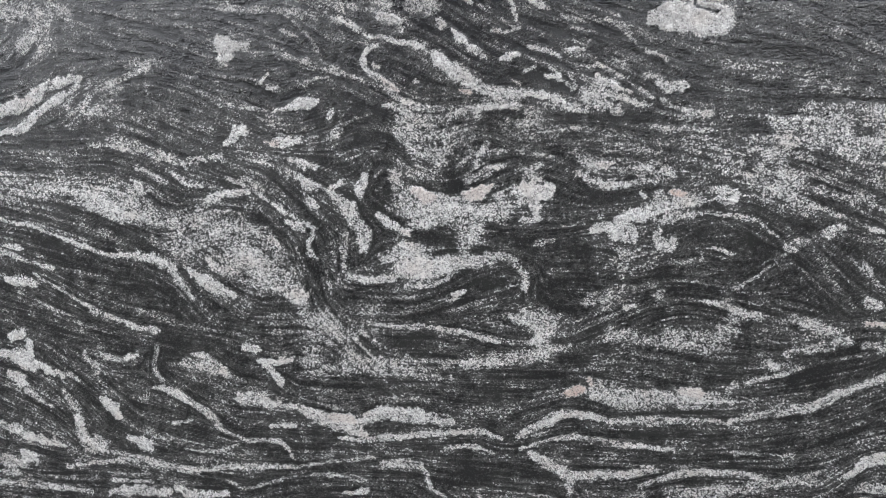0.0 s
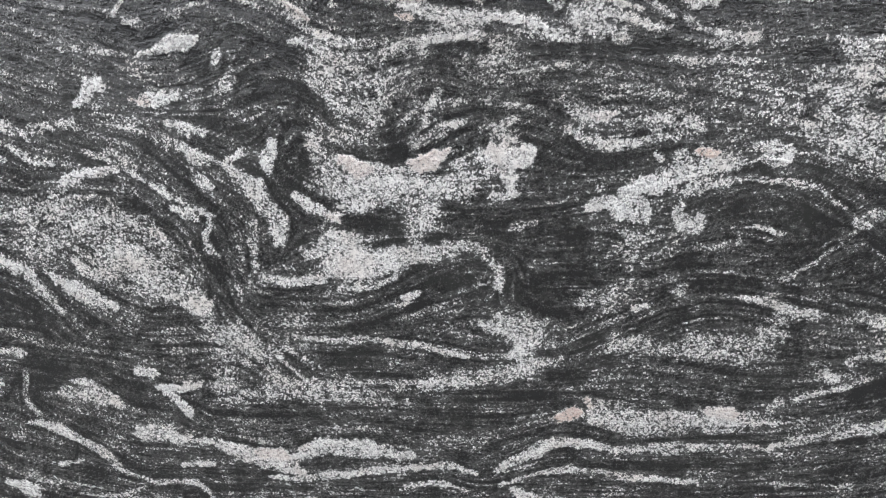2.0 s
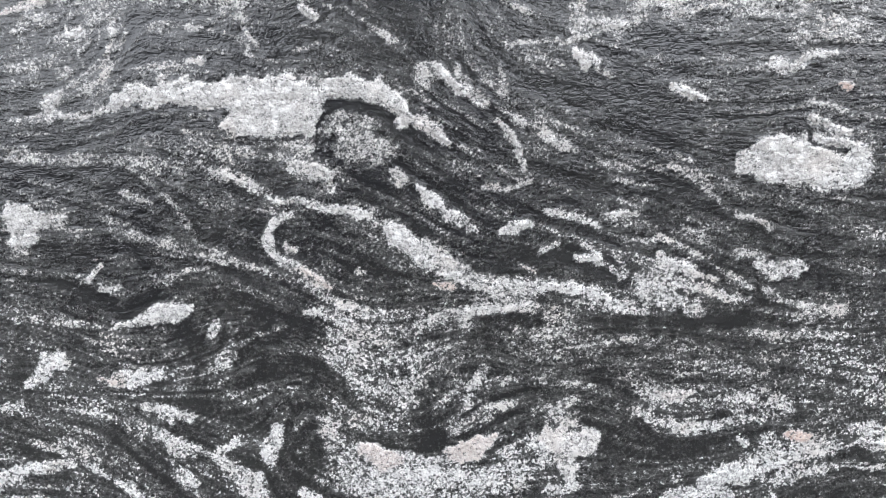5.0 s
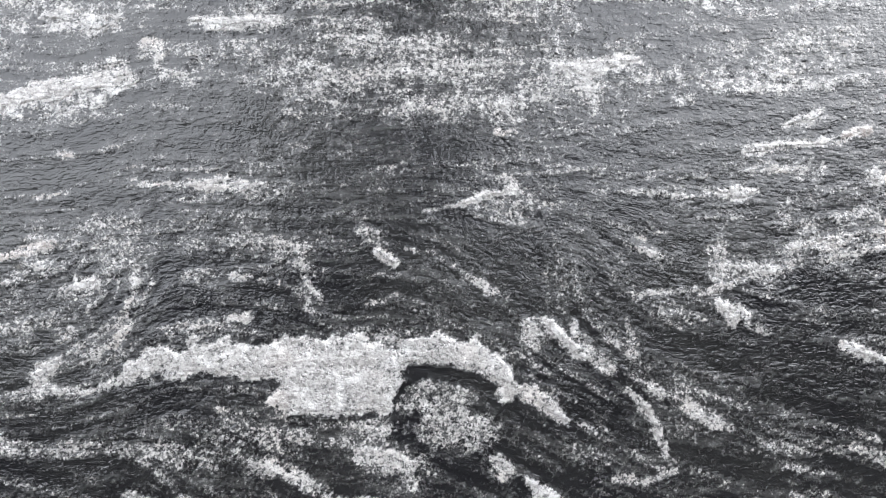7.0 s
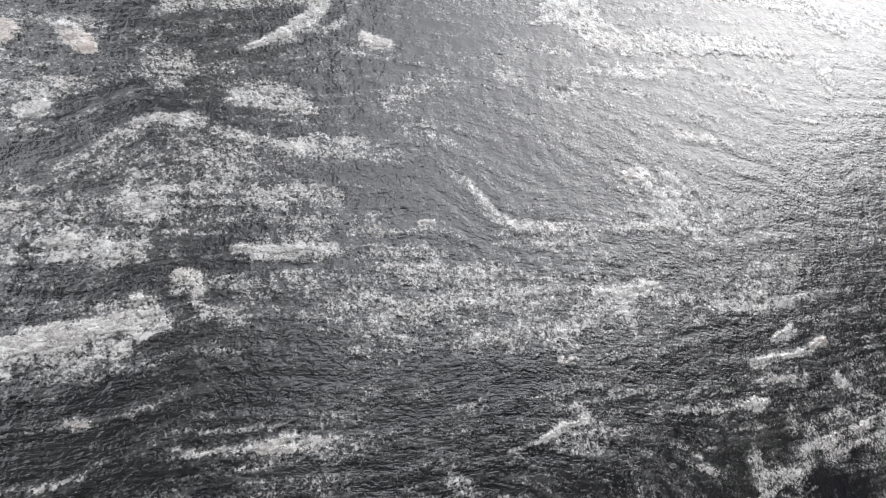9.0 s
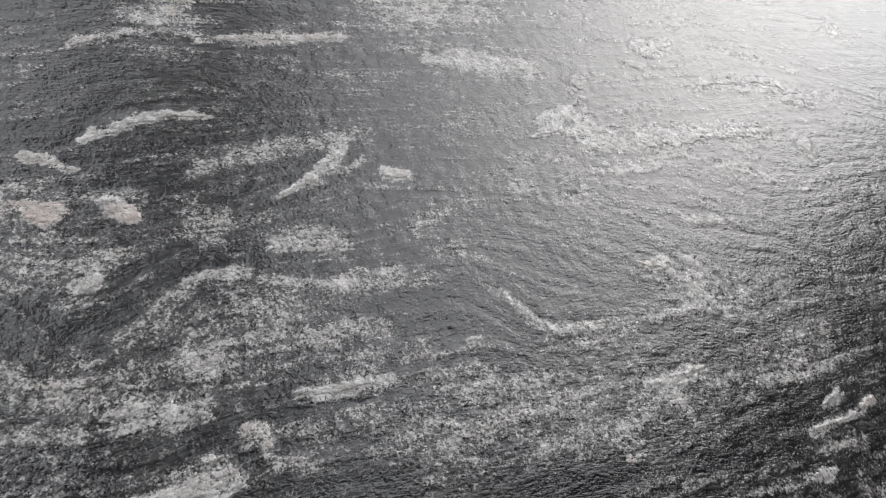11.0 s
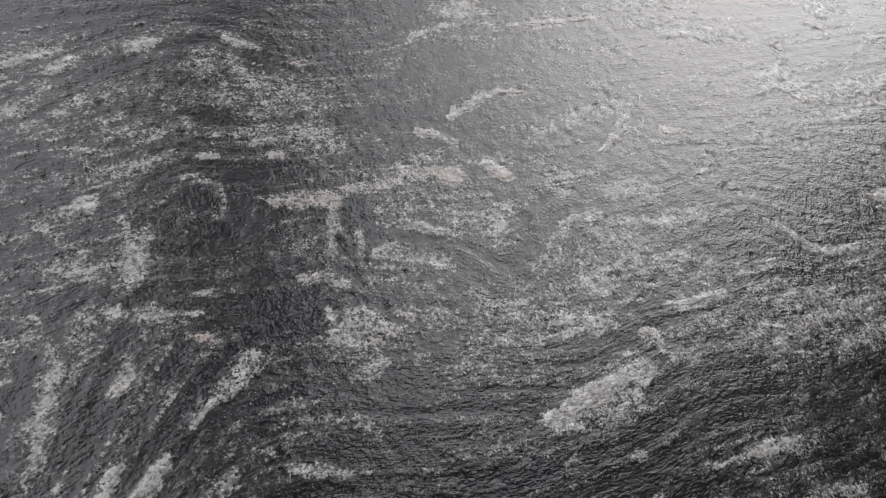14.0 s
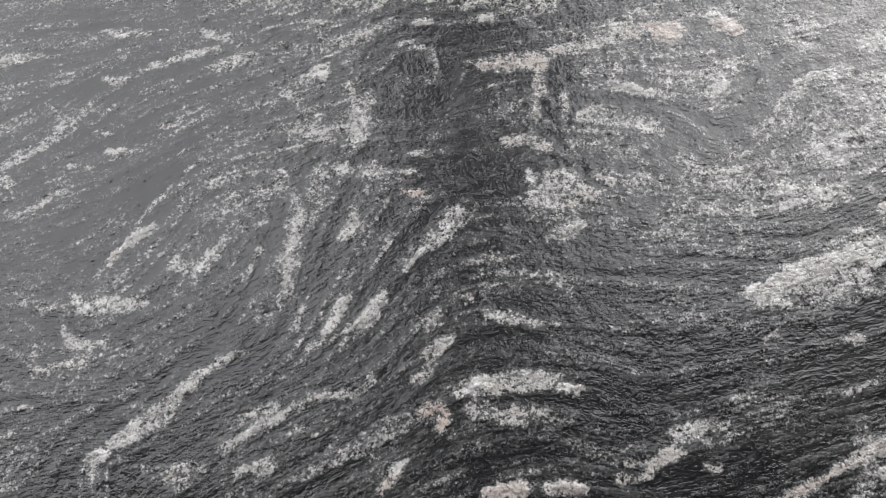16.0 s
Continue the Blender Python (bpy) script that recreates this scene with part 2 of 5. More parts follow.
vein(0.7, (-667, -406, 2.8), (-612, -419, 2.7), (-549, -443, 3.6), (-495, -461, 3.6), (-431, -465, 5.3), (-387, -482, 4.4))
vein(0.69, (-675, -457, 2.8), (-629, -472, 3.7), (-588, -483, 2.8))
vein(0.6, (-623, -492, 1.9), (-578, -519, 2.8), (-525, -550, 2.8), (-471, -572, 3.7), (-421, -580, 2.7))
vein(0.77, (-668, -502, 4.7), (-644, -504, 6.6), (-625, -508, 4.7))
vein(0.77, (-666, -448, 1.9), (-647, -450, 4.6), (-631, -452, 1.8))
vein(0.5, (-620, -538, 1.9), (-565, -560, 1.9))
vein(0.46, (-27, -302, 14), (-12, -310, 14), (28, -292, 7.7))
vein(0.46, (-34, -256, 6.2), (-27, -279, 10.8))
vein(0.5, (-131, -292, 8), (-122, -277, 6.3))
vein(0.5, (27, -315, 6.2), (35, -319, 4.6))
vein(0.7, (572, -471, 2.9), (583, -486, 3.6))
vein(0.75, (521, -434, 5.7), (541, -426, 5.7))
vein(0.6, (575, -426, 3.5), (589, -430, 4.2))
vein(0.7, (576, -524, 7.3), (597, -531, 5.8))
vein(0.45, (475, -371, 5.7), (531, -382, 5.6), (591, -401, 5.6))
vein(0.5, (426, -363, 3.6), (476, -382, 3.6), (526, -404, 3.5), (593, -423, 3.5))
vein(0.6, (424, -326, 4.2), (452, -323, 3.5))
vein(0.70, (-220, -21, 5.8), (-228, -18, 3.3))
vein(0.45, (-190, 6, 2.5), (-194, -14, 2.5), (-191, -35, 2.5), (-201, -51, 3.3))
vein(0.60, (-135, -23, 2.1), (-124, -25, 2.5))
vein(0.35, (-115, -27, 1.7), (-105, -29, 1.7), pink=0.3)
vein(0.45, (-131, -17, 2.1), (-119, -19, 1.7), (-109, -19, 1.2))
vein(0.45, (-135, -3, 2.5), (-110, -7, 4.1), (-94, -14, 3.3), (-86, -31, 2.9), (-79, -44, 2.1))
vein(0.35, (-135, -13, 2.1), (-106, -14, 2.1))
vein(0.75, (-43, -13, 2.5), (-31, -22, 2.5), pink=0.15)
vein(0.5, (-27, -12, 1.2), (-6, -21, 1.2), (10, -31, 2.1), (26, -44, 2.5))
vein(0.80, (310, -24, 2.5), (331, -20, 5), (360, -17, 5), (380, -23, 4.1))
vein(0.7, (100, -53, 1.2), (134, -51, 1.7), (167, -51, 2.5), (197, -42, 4.1))
vein(0.6, (320, -79, 5.8), (337, -84, 5), (350, -73, 5.8), (366, -74, 4.2))
vein(0.5, (301, -41, 5), (351, -44, 5.8), (379, -54, 6.6))
vein(0.08, (284, -42, 1.2), (326, -46, 2.1), (359, -46, 1.7), soft=0.5)
vein(0.95, (294, -153, 5.9), (317, -154, 15.9), (346, -156, 19.3), (375, -162, 18.5), rag=0.5)
vein(0.75, (348, -125, 3.3), (360, -127, 5), (372, -136, 4.2))
vein(0.6, (344, -110, 1.3), (365, -115, 2.1), (376, -120, 1.7))
vein(0.7, (370, -97, 1.7), (377, -101, 3.3), pink=0.7)
vein(0.03, (345, -131, 1.3), (351, -144, 1.7), (375, -149, 1.7), soft=0.5)
vein(0.5, (290, -195, 2.1), (307, -200, 2.1), (315, -209, 1.3))
vein(0.6, (192, -220, 2.1), (200, -236, 2.5), (193, -240, 2.1))
vein(0.66, (40, -209, 11), (61, -223, 9.3), (81, -235, 7.6))
vein(0.8, (81, -239, 5.1), (111, -241, 6.8), (144, -243, 5.1), (169, -249, 5.1), (186, -256, 2.6))
vein(0.55, (174, -251, 3.4), (194, -261, 4.3), (215, -267, 4.3))
vein(0.64, (216, -245, 8.5), (237, -244, 11), (258, -252, 6.8), (292, -261, 2.5))
vein(0.6, (220, -258, 5.9), (253, -269, 6))
vein(0.6, (230, -225, 2.5), (250, -235, 3.4), (271, -244, 3.4))
vein(0.5, (268, -227, 1.7), (280, -241, 2.5), (300, -255, 2.1))
vein(0.7, (305, -234, 3.4), (322, -241, 6.8), (339, -238, 5.1))
vein(0.5, (289, -224, 2.5), (310, -230, 2.5))
vein(0.5, (309, -255, 2.1), (334, -270, 3), (371, -276, 3.8))
vein(0.6, (342, -274, 3.4), (371, -276, 3.4))
vein(0.5, (47, -237, 1.7), (58, -239, 3.4), pink=0.6)
vein(0.6, (112, -220, 1.3), (128, -231, 1.7), pink=0.3)
vein(0.42, (299, -289, 2.6), (333, -293, 4.3), (370, -289, 5.1))
vein(0.34, (341, -291, 6), (370, -293, 6))
vein(0.7, (193, -288, 2.6), (203, -290, 3.8), pink=0.1)
vein(0.75, (-13, -222, 2.5), (-7, -223, 2.5))
vein(0.85, (-78, -208, 2.1), (-58, -220, 3.8), (-46, -229, 4.2), (-38, -236, 1.7), pink=0.25)
vein(0.5, (-120, -208, 2.5), (-91, -216, 3), (-63, -228, 3), (-34, -247, 3), (4, -254, 2.6))
vein(0.8, (-234, -216, 1.7), (-225, -208, 2.5), (-220, -204, 1.3))
vein(0.65, (-224, -225, 1.7), (-207, -224, 2.6))
vein(0.5, (-168, -222, 2.6), (-151, -214, 2.5), (-134, -213, 2.1))
vein(0.93, (-216, -258, 1.3), (-196, -252, 3.4), (-181, -247, 6.8), (-162, -245, 7.7), (-151, -243, 3.4), rag=0.5)
vein(0.45, (-294, -244, 2.6), (-260, -250, 2.6), (-218, -257, 2.1))
vein(0.85, (-285, -296, 2.6), (-276, -286, 6), (-263, -280, 3.4))
vein(0.69, (-213, -303, 3.4), (-196, -300, 5.2), (-180, -294, 3.4))
vein(0.5, (-234, -297, 2.6), (-217, -303, 4.3), pink=0.4)
vein(0.6, (-138, -267, 2.6), (-131, -260, 3.4))
vein(0.5, (-126, -284, 3.4), (-104, -273, 2.6), (-82, -266, 2.1))
vein(0.7, (-56, -252, 2.1), (-39, -256, 4.3), (-23, -269, 4.3))
vein(0.48, (-39, -260, 4.3), (-24, -286, 6), (-8, -309, 6))
vein(0.5, (33, -268, 4.3), (67, -262, 4.3), (97, -259, 3.4))
vein(0.6, (67, -264, 3.4), (88, -259, 3.4), (131, -257, 2.6))
vein(0.5, (85, -319, 3.4), (128, -317, 2.6), (170, -328, 2.6))
vein(0.55, (-239, 432, 3.6), (-212, 439, 3.8), (-181, 437, 4.5))
vein(0.67, (-122, 433, 4.2), (-89, 437, 5), (-46, 444, 4.7))
vein(0.65, (-173, 464, 7), (-163, 472, 6), pink=0.2)
vein(0.92, (22, 417, 5.7), (57, 419, 10.3), (116, 409, 10.9))
vein(0.90, (245, 416, 5.4), (262, 415, 9.1))
vein(0.88, (289, 449, 7.7), (325, 445, 10))
vein(0.65, (370, 487, 8.6), (340, 476, 6.2))
vein(0.85, (310, 380, 4.6), (383, 393, 8.1), (457, 388, 8.6))
vein(0.70, (636, 482, 13.3), (658, 489, 10.9))
vein(0.45, (378, 447, 6.3), (450, 428, 6.6), (502, 407, 6.8))
vein(0.50, (-608, 332, 2.9), (-586, 336, 3.4), (-574, 338, 2.5))
vein(0.45, (-538, 119, 1.3), (-521, 124, 1.3))
vein(0.45, (-229, 2, 2.2), (-225, 6, 1.5), pink=0.2)
vein(0.55, (-217, -1, 2.2), (-215, -1, 2))
vein(0.50, (-190, 2, 2.1), (-184, -6, 2.6))
vein(0.45, (-161, -6, 2.7), (-152, -4, 2.4))
vein(0.50, (-133, -14, 2.8), (-113, -6, 4), (-88, -10, 3.6))
vein(0.55, (-89, -14, 2.7), (-84, -26, 2.6))
vein(0.07, (173, -492, 26.9), (201, -518, 33.1), (207, -457, 22.4), soft=0.5)
vein(0.10, (180, -382, 13.1), (207, -405, 21.3), (224, -389, 11.2), soft=0.5)
vein(0.10, (89, -424, 9.4), (106, -436, 13), (123, -443, 8.3), soft=0.5)
vein(0.12, (-90, -394, 7.5), (-82, -418, 8.8), soft=0.5)
vein(0.12, (-101, -467, 15.6), (-121, -479, 8.5), soft=0.5)
vein(0.55, (-43, -349, 10.6), (-40, -370, 13.1), (-36, -390, 13.3), (4, -397, 15.3), (45, -402, 16.3), (85, -400, 13.8), (119, -390, 11.3), (131, -374, 8.9), soft=0.8)
vein(0.64, (-1, -391, 7), (34, -396, 8.2), (68, -403, 8.1), soft=0.6)
vein(0.50, (5, -332, 11), (18, -316, 7.5), (35, -315, 4.3), soft=0.7)
vein(0.50, (-16, -317, 6.9), (-10, -340, 11.6), (4, -346, 6.8), soft=0.8)
vein(0.50, (-35, -284, 6.9), (-22, -317, 6.9), (-10, -343, 8.2), soft=0.7)
vein(0.60, (80, -309, 5.4), (73, -322, 4.4), (67, -338, 3.3), soft=0.6)
vein(0.60, (57, -357, 5.5), (77, -347, 7.7), (103, -337, 4.3), soft=0.6)
vein(0.55, (149, -337, 7.6), (138, -350, 7.6), (151, -358, 6.5), soft=0.6)
vein(0.10, (31, -364, 7.9), (38, -348, 14.8), (35, -376, 5.7), soft=0.5)
vein(0.10, (-56, -360, 4.6), (-72, -394, 5.8), soft=0.4)
vein(0.92, (132, -366, 7.7), (148, -378, 16.7), (167, -369, 7.7), pink=0.1, soft=0.2)
vein(0.90, (145, -386, 15.5), (149, -406, 6.7), pink=0.08, soft=0.3)
vein(0.70, (129, -411, 3.5), (155, -412, 4), soft=0.4)
vein(0.97, (-19, -368, 5.3), (-5, -377, 10.1), (6, -383, 5.3), pink=0.3, soft=0.15)
vein(0.97, (54, -376, 5.1), (64, -376, 9), (78, -369, 5.6), (88, -362, 2.8), pink=0.28, soft=0.15)
vein(0.85, (-89, -350, 6.9), (-99, -373, 7.5), soft=0.3)
vein(0.80, (-138, -365, 3.4), (-124, -359, 3.3), soft=0.3)
vein(0.62, (-141, -369, 5.1), (-131, -380, 7.6), (-114, -390, 10.2), (-105, -411, 10.2), (-95, -430, 11.4), (-95, -448, 7.5), soft=0.5)
vein(0.50, (-124, -432, 5.6), (-125, -460, 5), (-132, -488, 3.8), soft=0.6)
vein(0.65, (-123, -492, 4), (-105, -496, 4.6), (-80, -499, 3.9), (-55, -497, 4.5), soft=0.4)
vein(0.70, (-71, -403, 5), (-54, -416, 6.9), (-43, -425, 5), soft=0.4)
vein(0.85, (-41, -428, 4.9), (-29, -429, 6.7), pink=0.2, soft=0.3)
vein(0.50, (-28, -420, 5.9), (-4, -418, 7), (21, -410, 5.8), soft=0.7)
vein(0.12, (-17, -435, 7.3), (12, -439, 10.9), (54, -438, 5.4), soft=0.4)
vein(0.62, (-67, -468, 6.1), (-38, -459, 13.9), (-28, -478, 22), (-10, -482, 17.5), (27, -473, 13.6), (63, -474, 11.1), (86, -472, 5.5), soft=0.5)
vein(0.73, (-51, -462, 7.3), (-25, -453, 8), (-1, -457, 4.3), soft=0.3)
vein(0.70, (-40, -478, 14), (-10, -482, 11.4), pink=0.1, soft=0.5)
vein(0.52, (66, -423, 12.6), (53, -447, 11.6), (40, -464, 9.4), soft=0.8)
vein(0.62, (81, -460, 4.9), (104, -466, 5.5), (121, -476, 5.4), (132, -491, 4.7), (134, -510, 4.7), soft=0.5)
vein(0.70, (-37, -507, 2.6), (-12, -505, 3.8), (13, -501, 3.1), (28, -492, 3), soft=0.4)
vein(0.10, (11, -515, 7.6), (61, -504, 10), (109, -498, 9.3), soft=0.5)
vein(0.90, (34, -520, 4.4), (49, -515, 3.1), soft=0.3)
vein(0.45, (59, -521, 1.9), (102, -510, 1.9), (126, -504, 1.2), soft=0.4)
vein(0.38, (22, -530, 1.3), (84, -515, 1.3), soft=0.4)
vein(0.50, (148, -444, 3.5), (174, -439, 2.3), soft=0.5)
vein(0.09, (357, -428, 6.7), (404, -435, 13.1), (446, -453, 10.7), soft=0.5)
vein(0.09, (418, -475, 13.2), (472, -499, 12.2), soft=0.5)
vein(0.10, (234, -390, 7.8), (266, -388, 6.6), soft=0.5)
vein(0.82, (226, -424, 3.4), (243, -421, 6.7), (259, -433, 6.7), (278, -438, 4), soft=0.2)
vein(0.95, (261, -413, 6.8), (277, -408, 10.1), (296, -411, 5), soft=0.2)
vein(0.90, (272, -419, 6.4), (281, -431, 3.7), soft=0.3)
vein(0.60, (296, -403, 7.9), (316, -398, 13.4), (339, -394, 10), (365, -387, 6.1), soft=0.6)
vein(0.69, (309, -401, 6.2), (329, -393, 6.1), (365, -387, 4.9), soft=0.4)
vein(0.60, (310, -379, 4.6), (318, -388, 4.6), soft=0.5)
vein(0.85, (328, -376, 3.1), (336, -380, 4.8), (344, -379, 2.2), pink=0.7, soft=0.2)
vein(0.76, (379, -373, 4.2), (394, -374, 5.2), (404, -378, 5.8), (408, -389, 2.9), soft=0.3)
vein(0.80, (393, -388, 6.2), (403, -392, 4.1), soft=0.4)
vein(0.90, (224, -335, 2.1), (237, -338, 5.3), (250, -336, 2.1), pink=0.15, soft=0.2)
vein(0.68, (202, -347, 4.2), (218, -359, 4.2), (239, -365, 4.3), (260, -365, 3.3), (281, -362, 2.2), soft=0.4)
vein(0.85, (287, -378, 3.6), (293, -383, 3.1), soft=0.3)
vein(0.42, (296, -339, 4.9), (307, -352, 4), (305, -365, 2.6), soft=0.6)
vein(0.60, (319, -348, 5.5), (327, -353, 3), soft=0.5)
vein(0.55, (330, -416, 2.3), (345, -408, 3.4), (366, -405, 2.8), (381, -401, 1.7), soft=0.4)
vein(0.55, (381, -406, 2.2), (407, -409, 3.2), (432, -413, 2.6), (451, -426, 2), (465, -437, 1.5), soft=0.4)
vein(0.64, (312, -426, 4.3), (310, -440, 6.8), (324, -446, 8.6), (331, -441, 4.6), soft=0.5)
vein(0.42, (262, -453, 4.4), (273, -471, 9.8), (268, -489, 6.8), soft=0.8)
vein(0.45, (251, -470, 4.7), (284, -477, 2.4), (311, -466, 3.5), soft=0.6)
vein(0.72, (382, -451, 2.2), (401, -457, 2.8), (410, -460, 1.1), soft=0.4)
vein(0.60, (370, -469, 3.3), (371, -461, 2.7), soft=0.5)
vein(0.50, (341, -473, 3.6), (349, -470, 1.8), soft=0.5)
vein(0.48, (479, -454, 5.7), (486, -446, 5.8), (499, -444, 4.5), soft=0.5)
vein(0.47, (477, -460, 2.3), (459, -473, 2.9), (447, -484, 1.8), (430, -498, 1.8), (418, -507, 1.8), soft=0.4)
vein(0.42, (420, -504, 2.4), (399, -510, 3), soft=0.6)
vein(0.55, (313, -518, 4.2), (320, -511, 3.6), soft=0.5)
vein(0.44, (224, -524, 7.5), (244, -522, 7.8), (241, -534, 4.6), soft=0.8)
vein(0.85, (269, -536, 3.1), (282, -533, 3.1), soft=0.3)
vein(0.34, (381, -333, 14), (431, -346, 18), (485, -358, 18), soft=0.9)
vein(0.65, (461, -357, 5.2), (473, -357, 5.7), soft=0.6)
vein(0.40, (428, -366, 8.9), (493, -395, 11), soft=0.9)
vein(0.60, (379, -524, 3.6), (401, -531, 5.9), (423, -540, 6.5), (445, -547, 5.4), soft=0.6)
vein(0.50, (355, -395, 1.1), (409, -381, 1.1), (460, -391, 1), soft=0.4)
vein(0.38, (340, -496, 1.2), (388, -503, 1.8), (432, -516, 1.2), soft=0.4)
vein(0.12, (-398, -376, 17.2), (-361, -383, 11.8), soft=0.5)
vein(0.12, (-436, -509, 12.3), (-398, -523, 9.2), soft=0.5)
vein(0.12, (-254, -400, 6.7), (-226, -419, 6.8), (-200, -451, 6.9), soft=0.5)
vein(0.76, (-334, -381, 1.8), (-310, -376, 5.3), (-286, -371, 5.9), (-262, -367, 2.9), soft=0.2)
vein(0.62, (-381, -313, 2.7), (-364, -323, 3.4), (-354, -335, 2.1), soft=0.4)
vein(0.58, (-387, -336, 2), (-370, -346, 3.4), (-353, -356, 3.3), (-332, -361, 1.9), soft=0.4)
vein(0.65, (-350, -319, 3.1), (-331, -321, 3.1), (-323, -326, 2.6), soft=0.4)
vein(0.50, (-318, -319, 2.3), (-298, -315, 2.8), soft=0.5)
vein(0.45, (-268, -323, 3.6), (-232, -326, 2.3), soft=0.6)
vein(0.50, (-293, -347, 2.6), (-273, -357, 3.3), (-266, -368, 2.7), soft=0.4)
vein(0.62, (-245, -373, 4.7), (-238, -379, 4), soft=0.5)
vein(0.42, (-265, -351, 5.3), (-249, -364, 5.3), (-235, -373, 3.9), soft=0.7)
vein(0.60, (-228, -385, 3.3), (-209, -398, 4), (-186, -414, 3.3), (-163, -424, 2), soft=0.4)
vein(0.69, (-208, -414, 4.6), (-194, -420, 5.3), (-185, -427, 2.7), soft=0.3)
vein(0.75, (-174, -380, 2.6), (-166, -388, 3.9), (-159, -392, 1.9), soft=0.3)
vein(0.67, (-170, -427, 2.5), (-176, -446, 5.1), (-172, -459, 5.4), (-164, -468, 2.1), soft=0.3)
vein(0.62, (-194, -325, 4.7), (-177, -329, 5.9), (-163, -334, 4.8), soft=0.5)
vein(0.58, (-187, -351, 5), (-174, -361, 6.8), (-159, -364, 3.6), soft=0.5)
vein(0.37, (-374, -433, 8.3), (-343, -418, 9.5), (-307, -407, 11.2), (-283, -414, 9.3), soft=0.8)
vein(0.35, (-335, -441, 18.5), (-296, -442, 18.9), (-266, -456, 19.8), (-238, -483, 20.1), (-211, -510, 20.2), soft=0.9)
vein(0.50, (-372, -427, 2.4), (-342, -415, 2.9), (-319, -400, 3), (-280, -402, 2.5), pink=0.1, soft=0.4)
vein(0.78, (-276, -456, 9.1), (-260, -463, 9.2), (-253, -473, 5.7), soft=0.4)
vein(0.75, (-236, -438, 5.5), (-227, -443, 5.5), pink=0.2, soft=0.3)
vein(0.73, (-335, -467, 5.9), (-321, -481, 8.1), (-303, -488, 6.5), (-293, -491, 3.6), pink=0.12, soft=0.3)
vein(0.81, (-367, -486, 3.8), (-350, -500, 6.7), (-324, -508, 8.2), (-299, -525, 3.8), soft=0.2)
vein(0.74, (-207, -527, 7.9), (-193, -524, 9.8), (-180, -520, 5.9), pink=0.05, soft=0.4)
vein(0.70, (-236, -506, 6.5), (-223, -513, 5.7), soft=0.5)
vein(0.54, (-424, -465, 6), (-400, -479, 9.2), (-390, -493, 7.7), (-374, -514, 5.4), (-365, -531, 4.7), soft=0.5)
vein(0.35, (-259, -39, 19.1), (-226, -41, 15), soft=0.9)
vein(0.78, (-250, -78, 5.8), (-240, -69, 4.6), soft=0.5)
vein(0.62, (-195, -33, 2.5), (-202, -55, 3.3), (-215, -67, 2.5), soft=0.5)
vein(0.15, (-188, -94, 3.3), (-142, -96, 4.6), (-112, -98, 3.8), soft=0.5)
vein(0.10, (-212, -130, 5.1), (-191, -131, 5.1), (-205, -147, 5.9), (-239, -158, 5), soft=0.5)
vein(0.12, (-143, -168, 8.5), (-123, -186, 6.8), soft=0.5)
vein(0.94, (-193, -77, 3.7), (-174, -73, 7.9), (-140, -73, 9.6), (-102, -74, 10.4), (-61, -79, 12.9), (-27, -77, 10.4), (15, -80, 9.6), soft=0.14)
vein(0.94, (-100, -95, 8.4), (-70, -99, 12.1), (-45, -102, 10), soft=0.16)
vein(0.92, (15, -77, 7.5), (26, -92, 8.8), (34, -111, 4.6), soft=0.16)
vein(0.85, (30, -99, 4.6), (51, -112, 6.7), (63, -125, 3.4), soft=0.3)
vein(0.60, (75, -127, 1.7), (93, -133, 1.3), soft=0.4)
vein(0.62, (-280, -86, 1.3), (-254, -85, 1.7), (-221, -85, 2.1), (-195, -81, 3.3), soft=0.4)
vein(0.12, (-34, -124, 4.2), (-23, -142, 5.9), (10, -156, 5.9), soft=0.5)
vein(0.58, (-56, -135, 7.6), (-40, -141, 5.9), (-32, -154, 3), soft=0.5)
vein(0.50, (-114, -119, 5), (-80, -121, 5.9), (-47, -123, 5), soft=0.7)
vein(0.50, (-282, -113, 5.9), (-249, -119, 5.1), (-219, -119, 3.8), (-178, -128, 3.8), soft=0.7)
vein(0.46, (-190, -127, 6.7), (-144, -130, 5.9), (-115, -140, 4.2), soft=0.8)
vein(0.62, (-23, -108, 10.1), (-6, -111, 16.8), (8, -127, 12.6), soft=0.35)
vein(0.04, (-37, -108, 1.3), (-28, -96, 1.3), (-9, -90, 1.3), (10, -97, 1.3), (25, -113, 1.3), (38, -123, 1.3), soft=0.3, rag=0.3)
vein(0.06, (-96, -110, 1.3), (-76, -113, 1.3), (-55, -113, 1.3), (-38, -114, 0.8), soft=0.3, rag=0.3)
vein(0.80, (-198, -148, 2.1), (-186, -153, 3.8), (-175, -158, 1.7), soft=0.3)
vein(0.52, (-179, -136, 2.1), (-159, -158, 2.6), (-148, -176, 2.6), soft=0.5)
vein(0.80, (-286, -159, 8.6), (-279, -170, 10.2), (-284, -185, 5.9), soft=0.4)
vein(0.50, (-262, -169, 5.1), (-248, -166, 4.2), soft=0.6)
vein(0.50, (-215, -168, 3.4), (-182, -183, 4.3), (-149, -193, 5.5), (-120, -203, 4.7), soft=0.7)
vein(0.58, (-115, -136, 2.1), (-95, -150, 3), (-75, -164, 2.5), soft=0.4)
vein(0.55, (-99, -141, 1.7), (-79, -155, 1.7), soft=0.4)
vein(0.78, (-75, -164, 2.5), (-50, -165, 3), (-25, -171, 3.4), (0, -177, 4.2), soft=0.4)
vein(0.72, (-67, -175, 3.4), (-81, -182, 3.4), (-82, -197, 3.4), (-78, -208, 3.4), (-62, -215, 3.4), soft=0.4)
